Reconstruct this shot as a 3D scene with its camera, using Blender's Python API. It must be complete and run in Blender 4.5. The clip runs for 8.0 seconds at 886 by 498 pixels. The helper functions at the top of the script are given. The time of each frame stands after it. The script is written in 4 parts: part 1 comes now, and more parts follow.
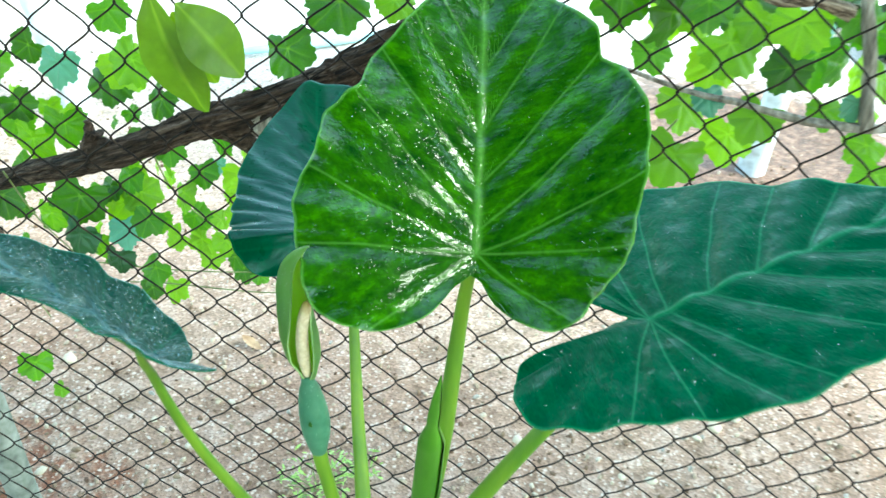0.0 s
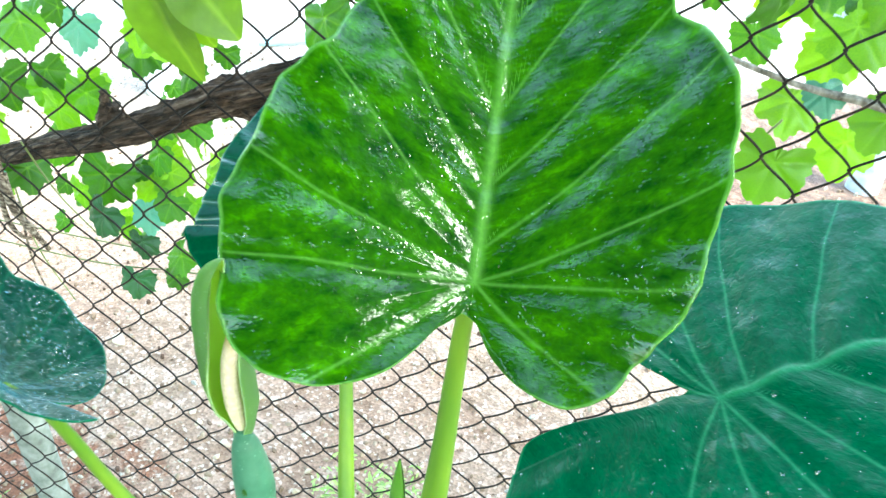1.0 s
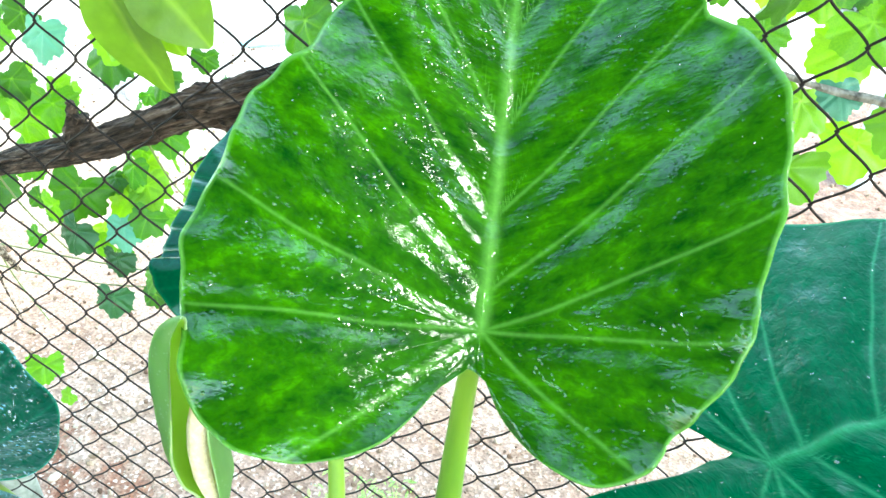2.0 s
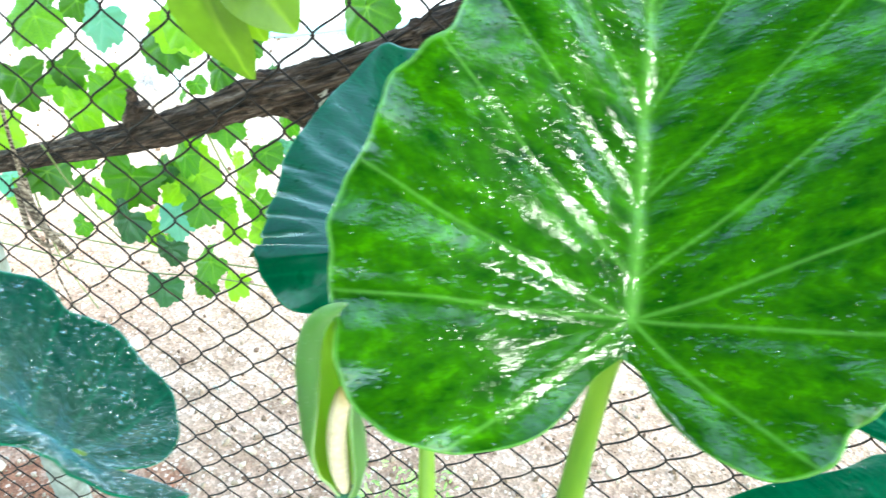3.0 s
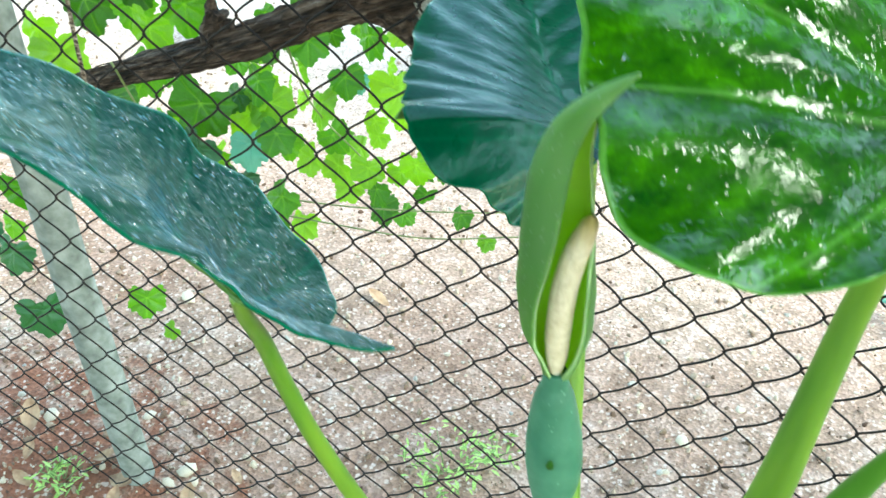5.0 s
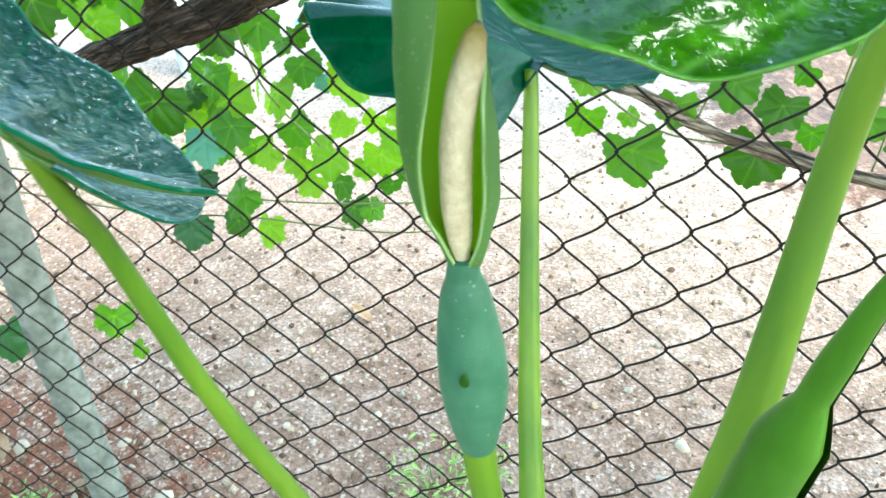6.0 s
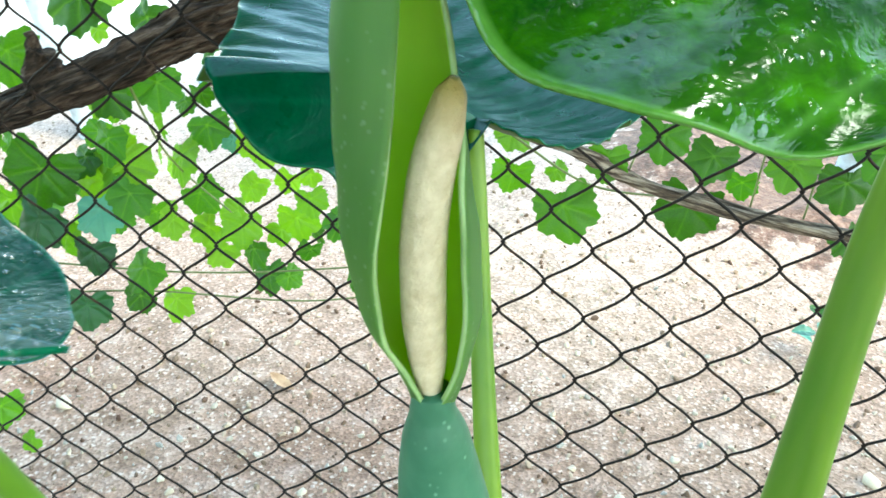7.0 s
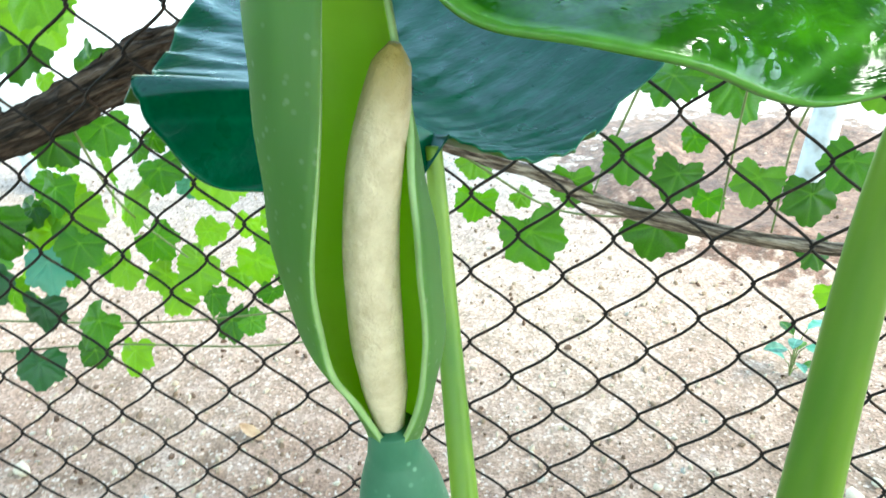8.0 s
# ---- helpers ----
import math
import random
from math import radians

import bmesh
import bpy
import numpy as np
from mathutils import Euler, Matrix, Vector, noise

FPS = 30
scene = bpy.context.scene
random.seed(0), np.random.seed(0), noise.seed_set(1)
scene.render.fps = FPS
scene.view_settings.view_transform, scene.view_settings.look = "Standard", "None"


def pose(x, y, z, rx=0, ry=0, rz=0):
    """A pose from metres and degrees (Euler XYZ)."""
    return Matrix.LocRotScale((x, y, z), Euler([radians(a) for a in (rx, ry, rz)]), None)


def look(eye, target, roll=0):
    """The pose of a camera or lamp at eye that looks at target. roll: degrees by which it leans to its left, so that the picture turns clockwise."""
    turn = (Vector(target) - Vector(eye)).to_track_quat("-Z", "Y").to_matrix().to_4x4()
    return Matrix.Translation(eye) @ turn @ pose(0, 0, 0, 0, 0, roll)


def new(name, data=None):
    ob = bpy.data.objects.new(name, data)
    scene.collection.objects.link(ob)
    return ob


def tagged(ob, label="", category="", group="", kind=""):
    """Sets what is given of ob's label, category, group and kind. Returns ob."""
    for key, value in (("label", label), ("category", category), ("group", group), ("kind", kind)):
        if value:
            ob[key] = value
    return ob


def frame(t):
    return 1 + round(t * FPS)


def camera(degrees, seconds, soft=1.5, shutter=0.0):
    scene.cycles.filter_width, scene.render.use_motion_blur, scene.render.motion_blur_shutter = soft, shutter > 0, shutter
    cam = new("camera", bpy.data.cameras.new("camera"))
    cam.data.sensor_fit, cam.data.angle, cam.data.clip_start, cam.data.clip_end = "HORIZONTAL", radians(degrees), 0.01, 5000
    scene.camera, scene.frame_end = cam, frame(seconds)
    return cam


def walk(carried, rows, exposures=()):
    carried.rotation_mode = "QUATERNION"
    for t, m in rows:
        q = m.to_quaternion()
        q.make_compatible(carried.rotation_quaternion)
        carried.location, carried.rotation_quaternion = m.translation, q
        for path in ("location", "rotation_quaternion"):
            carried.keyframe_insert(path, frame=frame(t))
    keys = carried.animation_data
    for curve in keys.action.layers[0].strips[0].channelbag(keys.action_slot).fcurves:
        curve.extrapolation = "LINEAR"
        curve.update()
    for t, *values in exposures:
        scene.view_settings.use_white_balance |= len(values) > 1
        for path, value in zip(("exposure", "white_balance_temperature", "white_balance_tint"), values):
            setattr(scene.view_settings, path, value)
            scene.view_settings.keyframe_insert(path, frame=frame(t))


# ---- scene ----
cam = camera(60.7, 8.0, shutter=0.5)
PATH = [
    (0, (0.126, -0.056, 1.276), (-0.05, 1.603, 0.173), 4.0),
    (0.5, (0.15, 0.023, 1.249), (-0.175, 1.642, 0.121), 2.5),
    (1, (0.154, 0.069, 1.215), (-0.237, 1.678, 0.094), 3.6),
    (1.2, (0.151, 0.087, 1.204), (-0.243, 1.696, 0.084), 3.0),
    (2.3, (0.127, 0.115, 1.202), (-0.229, 1.73, 0.076), 3.2),
    (2.5, (0.117, 0.114, 1.196), (-0.248, 1.733, 0.079), 3.5),
    (3, (0.089, 0.107, 1.195), (-0.303, 1.7, 0.05), 2.6),
    (3.5, (0.041, 0.095, 1.179), (-0.417, 1.675, 0.042), 3.3),
    (4, (0.007, 0.1, 1.17), (-0.513, 1.624, -0.015), 3.4),
    (4.5, (0.006, 0.103, 1.15), (-0.501, 1.619, -0.052), 3.4),
    (5, (0.022, 0.111, 1.113), (-0.436, 1.653, -0.075), 2.3),
    (5.2, (0.03, 0.112, 1.096), (-0.439, 1.672, -0.064), 2.3),
    (6.3, (0.051, 0.146, 1.043), (-0.402, 1.762, -0.045), -0.8),
    (6.5, (0.04, 0.156, 1.041), (-0.345, 1.815, -0.008), 0.8),
    (7, (0.028, 0.177, 1.035), (-0.243, 1.885, 0.031), 1.3),
    (7.5, (0.029, 0.191, 1.025), (-0.202, 1.913, 0.034), 0.7),
    (8, (0.028, 0.192, 1.021), (-0.167, 1.96, 0.106), -0.5),
]
EXPOSURES = [(t, stops, 6950, tint) for t, stops, tint in ((0.0, 3.42, -18), (0.5, 3.75, -15), (1.0, 3.97, -11), (2.5, 4.2, -10), (3.0, 4.08, -10), (3.5, 3.8, -13), (4.0, 3.42, -17), (5.2, 3.5, -11), (6.3, 3.4, -10), (8.0, 3.32, -12))]
walk(cam, [(t, look(eye, target, roll)) for t, eye, target, roll in PATH], exposures=EXPOSURES)

# ---- light ----
world = bpy.data.worlds.new("sky")
scene.world = world
world.use_nodes = True
wn = world.node_tree.nodes
sky = wn.new("ShaderNodeTexSky")
sky.sky_type = "NISHITA"
sky.sun_disc = False
sky.sun_elevation, sky.sun_rotation = radians(52.3), radians(100.4)
wn["Background"].inputs["Strength"].default_value = 0.15
world.node_tree.links.new(sky.outputs["Color"], wn["Background"].inputs["Color"])
sun = new("sun", bpy.data.lights.new("sun", "SUN"))
sun.data.energy, sun.data.angle, sun.data.color = 0.5, radians(17), (0.96, 0.985, 1.0)
sun.matrix_world = look((6.0, -1.1, 7.9), (0, 0, 0))


# ---- materials ----
def material(name):
    m = bpy.data.materials.new(name)
    m.use_nodes = True
    nt = m.node_tree
    return m, nt, nt.nodes["Principled BSDF"]


def node(nt, kind, **inputs):
    n = nt.nodes.new("ShaderNode" + kind)
    for k, v in inputs.items():
        n.inputs[k.replace("_", " ")].default_value = v
    return n


def noise_tex(nt, scale, detail=4.0, rough=0.55, coord="Object"):
    tc = nt.nodes.new("ShaderNodeTexCoord")
    n = node(nt, "TexNoise", Scale=scale, Detail=detail, Roughness=rough)
    nt.links.new(tc.outputs[coord], n.inputs["Vector"])
    return n


def ramp(nt, source, stops):
    r = nt.nodes.new("ShaderNodeValToRGB")
    while len(r.color_ramp.elements) < len(stops):
        r.color_ramp.elements.new(0.5)
    for e, (p, c) in zip(r.color_ramp.elements, stops):
        e.position, e.color = p, (*c, 1)
    nt.links.new(source, r.inputs["Fac"])
    return r


def mixed(nt, fac, a, b, blend="MIX"):
    m = nt.nodes.new("ShaderNodeMix")
    m.data_type, m.blend_type = "RGBA", blend
    for sock, v in ((m.inputs["Factor"], fac), (m.inputs["A"], a), (m.inputs["B"], b)):
        if isinstance(v, bpy.types.NodeSocket):
            nt.links.new(v, sock)
        elif isinstance(v, (int, float)):
            sock.default_value = v
        else:
            sock.default_value = (*v, 1)
    return m.outputs["Result"]


def bump(nt, height, strength, distance, normal=None):
    b = node(nt, "Bump", Strength=strength, Distance=distance)
    nt.links.new(height, b.inputs["Height"])
    if normal:
        nt.links.new(normal, b.inputs["Normal"])
    return b.outputs["Normal"]


def blade_material(name, dark, light, vein, through_light, rough, spec, wet, coat_rough, ripple, grain, beads, vein_share, sky_tint=(1, 1, 1), patchy=(0.36, 0.58, 0.45), sky_sheen=0.0):
    """A broad waxy leaf: streaked green, paler veins, light through the blade, a film of water that follows its
    ripples; blue on its gloss stands in for reflected sky.
    """
    m, nt, p = material(name)

    def attribute(which):
        a = nt.nodes.new("ShaderNodeAttribute")
        a.attribute_name = which
        return a.outputs["Fac"]

    def math_node(op, a, b):
        n = nt.nodes.new("ShaderNodeMath")
        n.operation = op
        for sock, v in zip(n.inputs, (a, b)):
            if isinstance(v, bpy.types.NodeSocket):
                nt.links.new(v, sock)
            else:
                sock.default_value = v
        return n.outputs[0]

    def along_veins(scale, stretch, detail, roughness=0.55):
        """Noise drawn out along the side veins."""
        co = nt.nodes.new("ShaderNodeCombineXYZ")
        nt.links.new(attribute("across"), co.inputs["X"])
        nt.links.new(math_node("MULTIPLY", attribute("away"), stretch), co.inputs["Y"])
        n = node(nt, "TexNoise", Scale=scale, Detail=detail, Roughness=roughness, Distortion=0.6)
        nt.links.new(co.outputs["Vector"], n.inputs["Vector"])
        return n.outputs["Fac"]

    big = noise_tex(nt, 26, 3)
    coords = big.inputs["Vector"].links[0].from_socket
    small = math_node("MULTIPLY", along_veins(330, 0.7, 4, 0.6), 0.4)
    tone = math_node("ADD", math_node("ADD", math_node("MULTIPLY", attribute("streak"), 0.6), math_node("MULTIPLY", big.outputs["Fac"], 0.2)), math_node("SUBTRACT", small, 0.1))
    col = ramp(nt, tone, [(0.3, dark), (0.55, tuple(0.65 * a + 0.35 * b for a, b in zip(dark, light))), (0.78, light)]).outputs["Color"]
    side = math_node("MULTIPLY", attribute("vein_side"), 1.4)
    line = math_node("POWER", 0.37, math_node("MULTIPLY", side, side))
    near = ramp(nt, math_node("MULTIPLY", attribute("vein_away"), 0.1), [(0.25, (1, 1, 1)), (0.5, (0, 0, 0))]).outputs["Color"]
    rib = math_node("MULTIPLY", math_node("MULTIPLY", line, near), vein_share)
    rib = math_node("MAXIMUM", rib, math_node("MAXIMUM", attribute("rim"), math_node("MULTIPLY", attribute("midrib"), min(1, vein_share * 1.7))))
    col = mixed(nt, rib, col, vein)
    fine = noise_tex(nt, 420, 3)
    col = mixed(nt, 0.3, col, ramp(nt, fine.outputs["Fac"], [(0.35, (0.45, 0.5, 0.45)), (0.65, (1.1, 1.05, 1))]).outputs["Color"], "MULTIPLY")
    nt.links.new(col, p.inputs["Base Color"])
    rg = noise_tex(nt, 90, 3)
    rr = ramp(nt, rg.outputs["Fac"], [(0.35, (rough,) * 3), (0.7, (rough + 0.18,) * 3)])
    nt.links.new(rr.outputs["Color"], p.inputs["Roughness"])
    p.inputs["Specular IOR Level"].default_value = spec
    p.inputs["Specular Tint"].default_value = (*sky_tint, 1)
    p.inputs["Sheen Weight"].default_value = sky_sheen
    p.inputs["Sheen Roughness"].default_value = 0.35
    p.inputs["Sheen Tint"].default_value = (0.25, 0.65, 1.0, 1)
    film = noise_tex(nt, 55, 5, 0.66)
    low, high, least = patchy
    films = ramp(nt, film.outputs["Fac"], [(low, (least * wet,) * 3), (high, (wet,) * 3)])
    drops = node(nt, "TexVoronoi", Scale=330.0)
    nt.links.new(coords, drops.inputs["Vector"])
    bead = ramp(nt, drops.outputs["Distance"], [(0.0, (1, 1, 1)), (0.36, (0, 0, 0))]).outputs["Color"]
    cover = films.outputs["Color"]
    if beads > 0.5:
        single = ramp(nt, drops.outputs["Distance"], [(0.3, (1, 1, 1)), (0.45, (0, 0, 0))]).outputs["Color"]
        some = ramp(nt, drops.outputs["Color"], [(0.5, (0, 0, 0)), (0.56, (1, 1, 1))]).outputs["Color"]
        cover = mixed(nt, 1.0, cover, mixed(nt, 1.0, single, some, "MULTIPLY"), "MULTIPLY")
    nt.links.new(cover, p.inputs["Coat Weight"])
    cr = ramp(nt, film.outputs["Fac"], [(low, (min(1, coat_rough * 2.2),) * 3), (high, (coat_rough,) * 3)])
    nt.links.new(cr.outputs["Color"], p.inputs["Coat Roughness"])
    p.inputs["Coat IOR"].default_value = 1.5
    n1 = bump(nt, along_veins(95, 0.65, 2, 0.5), ripple, 0.0022)
    n1 = bump(nt, along_veins(260, 0.7, 3), grain, 0.0008, n1)
    n2 = bump(nt, fine.outputs["Fac"], 0.15, 0.0003, n1)
    spots = ramp(nt, film.outputs["Fac"], [(low, (0, 0, 0)), (high, (1, 1, 1))])
    n3 = bump(nt, mixed(nt, 1.0, bead, spots.outputs["Color"], "MULTIPLY"), beads, 0.002, n2)
    nt.links.new(n2, p.inputs["Normal"])
    nt.links.new(n3, p.inputs["Coat Normal"])
    tr = nt.nodes.new("ShaderNodeBsdfTranslucent")
    nt.links.new(mixed(nt, 1.0, col, (1.1, 1.0, 0.3), "MULTIPLY"), tr.inputs["Color"])
    mx = nt.nodes.new("ShaderNodeMixShader")
    mx.inputs["Fac"].default_value = through_light
    out = nt.nodes["Material Output"]
    nt.links.new(p.outputs["BSDF"], mx.inputs[1])
    nt.links.new(tr.outputs["BSDF"], mx.inputs[2])
    nt.links.new(mx.outputs["Shader"], out.inputs["Surface"])
    return m


def plain_material(name, stops, scale, rough, bump_strength=0.3, bump_scale=None, bump_dist=0.001, detail=5, metal=0.0, stretch=None, spec=0.2, lean=0.0):
    m, nt, p = material(name)
    n = noise_tex(nt, scale, detail)
    if stretch:
        mp = nt.nodes.new("ShaderNodeMapping")
        mp.vector_type = "TEXTURE"
        mp.inputs["Rotation"].default_value = (0, -radians(lean), 0)
        mp.inputs["Scale"].default_value = tuple(1 / q for q in stretch)
        tc = nt.nodes.new("ShaderNodeTexCoord")
        nt.links.new(tc.outputs["Object"], mp.inputs["Vector"])
        nt.links.new(mp.outputs["Vector"], n.inputs["Vector"])
    col = ramp(nt, n.outputs["Fac"], stops).outputs["Color"]
    nt.links.new(col, p.inputs["Base Color"])
    p.inputs["Roughness"].default_value, p.inputs["Metallic"].default_value, p.inputs["Specular IOR Level"].default_value = rough, metal, spec
    b = noise_tex(nt, bump_scale or scale * 3, 4)
    if stretch:
        nt.links.new(mp.outputs["Vector"], b.inputs["Vector"])
    nt.links.new(bump(nt, b.outputs["Fac"], bump_strength, bump_dist), p.inputs["Normal"])
    return m


def thin_leaf_material(name, dark, light, through_light=0.45):
    m, nt, p = material(name)
    info = nt.nodes.new("ShaderNodeObjectInfo")
    n = noise_tex(nt, 45, 3)
    add = nt.nodes.new("ShaderNodeMath")
    add.operation = "MULTIPLY_ADD"
    add.inputs[1].default_value, add.inputs[2].default_value = 0.8, -0.18
    nt.links.new(info.outputs["Random"], add.inputs[0])
    s = nt.nodes.new("ShaderNodeMath")
    s.operation = "ADD"
    sc = nt.nodes.new("ShaderNodeMath")
    sc.operation = "MULTIPLY"
    sc.inputs[1].default_value = 0.4
    nt.links.new(n.outputs["Fac"], sc.inputs[0])
    nt.links.new(add.outputs[0], s.inputs[0])
    nt.links.new(sc.outputs[0], s.inputs[1])
    col = ramp(nt, s.outputs[0], [(0.02, tuple(0.5 * c for c in dark)), (0.3, dark), (0.9, light)]).outputs["Color"]
    at = nt.nodes.new("ShaderNodeAttribute")
    at.attribute_name = "vein"
    col = mixed(nt, at.outputs["Fac"], col, tuple(min(1, c * 1.7 + 0.03) for c in light))
    nt.links.new(col, p.inputs["Base Color"])
    p.inputs["Roughness"].default_value = 0.42
    b = noise_tex(nt, 160, 3)
    nt.links.new(bump(nt, b.outputs["Fac"], 0.35, 0.001), p.inputs["Normal"])
    tr = nt.nodes.new("ShaderNodeBsdfTranslucent")
    nt.links.new(mixed(nt, 1.0, col, (1.5, 1.5, 0.4), "MULTIPLY"), tr.inputs["Color"])
    mx = nt.nodes.new("ShaderNodeMixShader")
    mx.inputs["Fac"].default_value = through_light
    nt.links.new(p.outputs["BSDF"], mx.inputs[1])
    nt.links.new(tr.outputs["BSDF"], mx.inputs[2])
    nt.links.new(mx.outputs["Shader"], nt.nodes["Material Output"].inputs["Surface"])
    return m


YOUNG = blade_material("young blade", (0.0005, 0.036, 0.0006), (0.062, 0.25, 0.0015), (0.12, 0.31, 0.05), 0.25, 0.5, 0.03, 1.0, 0.085, 0.24, 0.35, 0.2, 0.45, patchy=(0.4, 0.56, 0.15))
# blue gloss and sheen of the old blades stand in for reflected sky
SKY_TINT = (0.25, 0.85, 0.9)
OLD = blade_material("old blade", (0.0006, 0.056, 0.02), (0.002, 0.104, 0.038), (0.025, 0.18, 0.08), 0.08, 0.33, 0.045, 0.3, 0.11, 0.18, 0.75, 0.4, 0.7, SKY_TINT, (0.5, 0.64, 0.04), 0.1)
PLEATED = blade_material("pleated blade", (0.0005, 0.039, 0.0135), (0.0018, 0.065, 0.023), (0.004, 0.085, 0.034), 0.08, 0.27, 0.13, 0.25, 0.09, 0.16, 0.35, 0.0, 0.4, SKY_TINT, sky_sheen=0.05)
WET = blade_material("wet old blade", (0.0004, 0.024, 0.009), (0.0015, 0.05, 0.019), (0.006, 0.1, 0.045), 0.08, 0.25, 0.08, 1.0, 0.1, 0.9, 1.0, 1.0, 0.3, (0.5, 0.9, 1.0), (0.42, 0.54, 0.0), 0.37)
UNDERSIDE = thin_leaf_material("leaf underside", (0.05, 0.13, 0.02), (0.09, 0.19, 0.03), 0.3)
STALK = plain_material("leaf stalk", [(0.3, (0.06, 0.15, 0.009)), (0.7, (0.16, 0.26, 0.017))], 45, 0.38, 0.2, 90, 0.0006, stretch=(1, 1, 0.15), spec=0.4)
SPATHE = plain_material("spathe skin", [(0.3, (0.095, 0.19, 0.065)), (0.6, (0.165, 0.275, 0.115)), (0.75, (0.31, 0.42, 0.22))], 60, 0.45, 0.25, 200, 0.0005, stretch=(1, 1, 0.2))
ROLLED = plain_material("rolled leaf", [(0.3, (0.015, 0.065, 0.004)), (0.7, (0.06, 0.165, 0.012))], 40, 0.4, 0.3, 160, 0.0006, stretch=(1, 1, 0.2))
# brighter than the outer skin: light coming through the spathe is painted in
LIT_INSIDE = thin_leaf_material("lit spathe inside", (0.24, 0.36, 0.05), (0.36, 0.48, 0.1), 0.45)
LIP = plain_material("pale spathe lip", [(0.3, (0.2, 0.31, 0.11)), (0.7, (0.3, 0.42, 0.18))], 120, 0.4)
BULB = plain_material("bulb skin", [(0.3, (0.028, 0.105, 0.058)), (0.7, (0.068, 0.17, 0.1))], 60, 0.42, 0.25, 300, 0.0004)
for m in (SPATHE, STALK):
    nt = m.node_tree
    tr = nt.nodes.new("ShaderNodeBsdfTranslucent")
    tr.inputs["Color"].default_value = (0.32, 0.56, 0.04, 1)
    mx = nt.nodes.new("ShaderNodeMixShader")
    mx.inputs["Fac"].default_value = 0.52 if m is SPATHE else 0.1
    nt.links.new(nt.nodes["Principled BSDF"].outputs["BSDF"], mx.inputs[1])
    nt.links.new(tr.outputs["BSDF"], mx.inputs[2])
    nt.links.new(mx.outputs["Shader"], nt.nodes["Material Output"].inputs["Surface"])
for m, dot, share in ((SPATHE, (0.3, 0.4, 0.22), 0.72), (BULB, (0.14, 0.27, 0.18), 0.84)):
    nt = m.node_tree
    p = nt.nodes["Principled BSDF"]
    base = p.inputs["Base Color"].links[0].from_socket
    speck = node(nt, "TexVoronoi", Scale=640.0)
    speck_at = nt.nodes.new("ShaderNodeTexCoord")
    nt.links.new(speck_at.outputs["Object"], speck.inputs["Vector"])
    few = ramp(nt, speck.outputs["Color"], [(share - 0.1, (0, 0, 0)), (share, (1, 1, 1))]).outputs["Color"]
    dots = ramp(nt, speck.outputs["Distance"], [(0.15, (1, 1, 1)), (0.34, (0, 0, 0))]).outputs["Color"]
    nt.links.new(mixed(nt, mixed(nt, 1.0, few, dots, "MULTIPLY"), base, dot), p.inputs["Base Color"])
SPADIX = plain_material("spadix", [(0.3, (0.43, 0.34, 0.22)), (0.7, (0.6, 0.5, 0.35))], 300, 0.6, 0.8, 1100, 0.0006)
nt = SPADIX.node_tree
p = nt.nodes["Principled BSDF"]
base = p.inputs["Base Color"].links[0].from_socket
where = nt.nodes.new("ShaderNodeTexCoord")
height = nt.nodes.new("ShaderNodeSeparateXYZ")
nt.links.new(where.outputs["Object"], height.inputs["Vector"])
tip_part = nt.nodes.new("ShaderNodeMapRange")
tip_part.inputs["From Min"].default_value, tip_part.inputs["From Max"].default_value = 0.990, 1.000
nt.links.new(height.outputs["Z"], tip_part.inputs["Value"])
nt.links.new(mixed(nt, tip_part.outputs["Result"], base, (0.27, 0.2, 0.06)), p.inputs["Base Color"])
WIRE = plain_material("rusty wire", [(0.35, (0.004, 0.003, 0.0024)), (0.6, (0.013, 0.008, 0.0055)), (0.75, (0.055, 0.026, 0.014))], 60, 0.75, 0.4, 500, 0.0003)
BARK = plain_material("vine bark", [(0.34, (0.005, 0.0035, 0.0025)), (0.48, (0.03, 0.019, 0.013)), (0.6, (0.075, 0.05, 0.037)), (0.76, (0.19, 0.145, 0.12))], 190, 0.85, 1.0, 220, 0.006, stretch=(0.1, 1, 1), lean=24)
CANE = plain_material("grey cane", [(0.34, (0.018, 0.011, 0.007)), (0.48, (0.1, 0.07, 0.05)), (0.64, (0.33, 0.26, 0.2))], 330, 0.8, 0.9, 240, 0.004, stretch=(0.1, 1, 1), lean=-12)
GREYWOOD = plain_material("grey weathered wood", [(0.3, (0.07, 0.06, 0.05)), (0.5, (0.2, 0.18, 0.15)), (0.72, (0.38, 0.35, 0.31))], 120, 0.85, 0.9, 220, 0.004, stretch=(1, 1, 0.15))
TENDRIL = plain_material("green tendril", [(0.3, (0.09, 0.12, 0.035)), (0.7, (0.2, 0.22, 0.09))], 60, 0.5)
CONCRETE = plain_material("weathered post", [(0.25, (0.08, 0.084, 0.068)), (0.5, (0.17, 0.175, 0.15)), (0.8, (0.29, 0.29, 0.26))], 38, 0.85, 0.5, 90, 0.002)
LIME = plain_material("limewash", [(0.25, (0.24, 0.22, 0.2)), (0.5, (0.46, 0.48, 0.5)), (0.75, (0.6, 0.62, 0.64))], 14, 0.9, 0.6, 60, 0.004)
PEBBLE = plain_material("pebble", [(0.2, (0.55, 0.5, 0.46)), (0.5, (0.8, 0.78, 0.76)), (0.8, (1, 1, 1))], 90, 0.85, 0.3, 300, 0.0006)
nt = PEBBLE.node_tree
p = nt.nodes["Principled BSDF"]
island = nt.nodes.new("ShaderNodeNewGeometry")
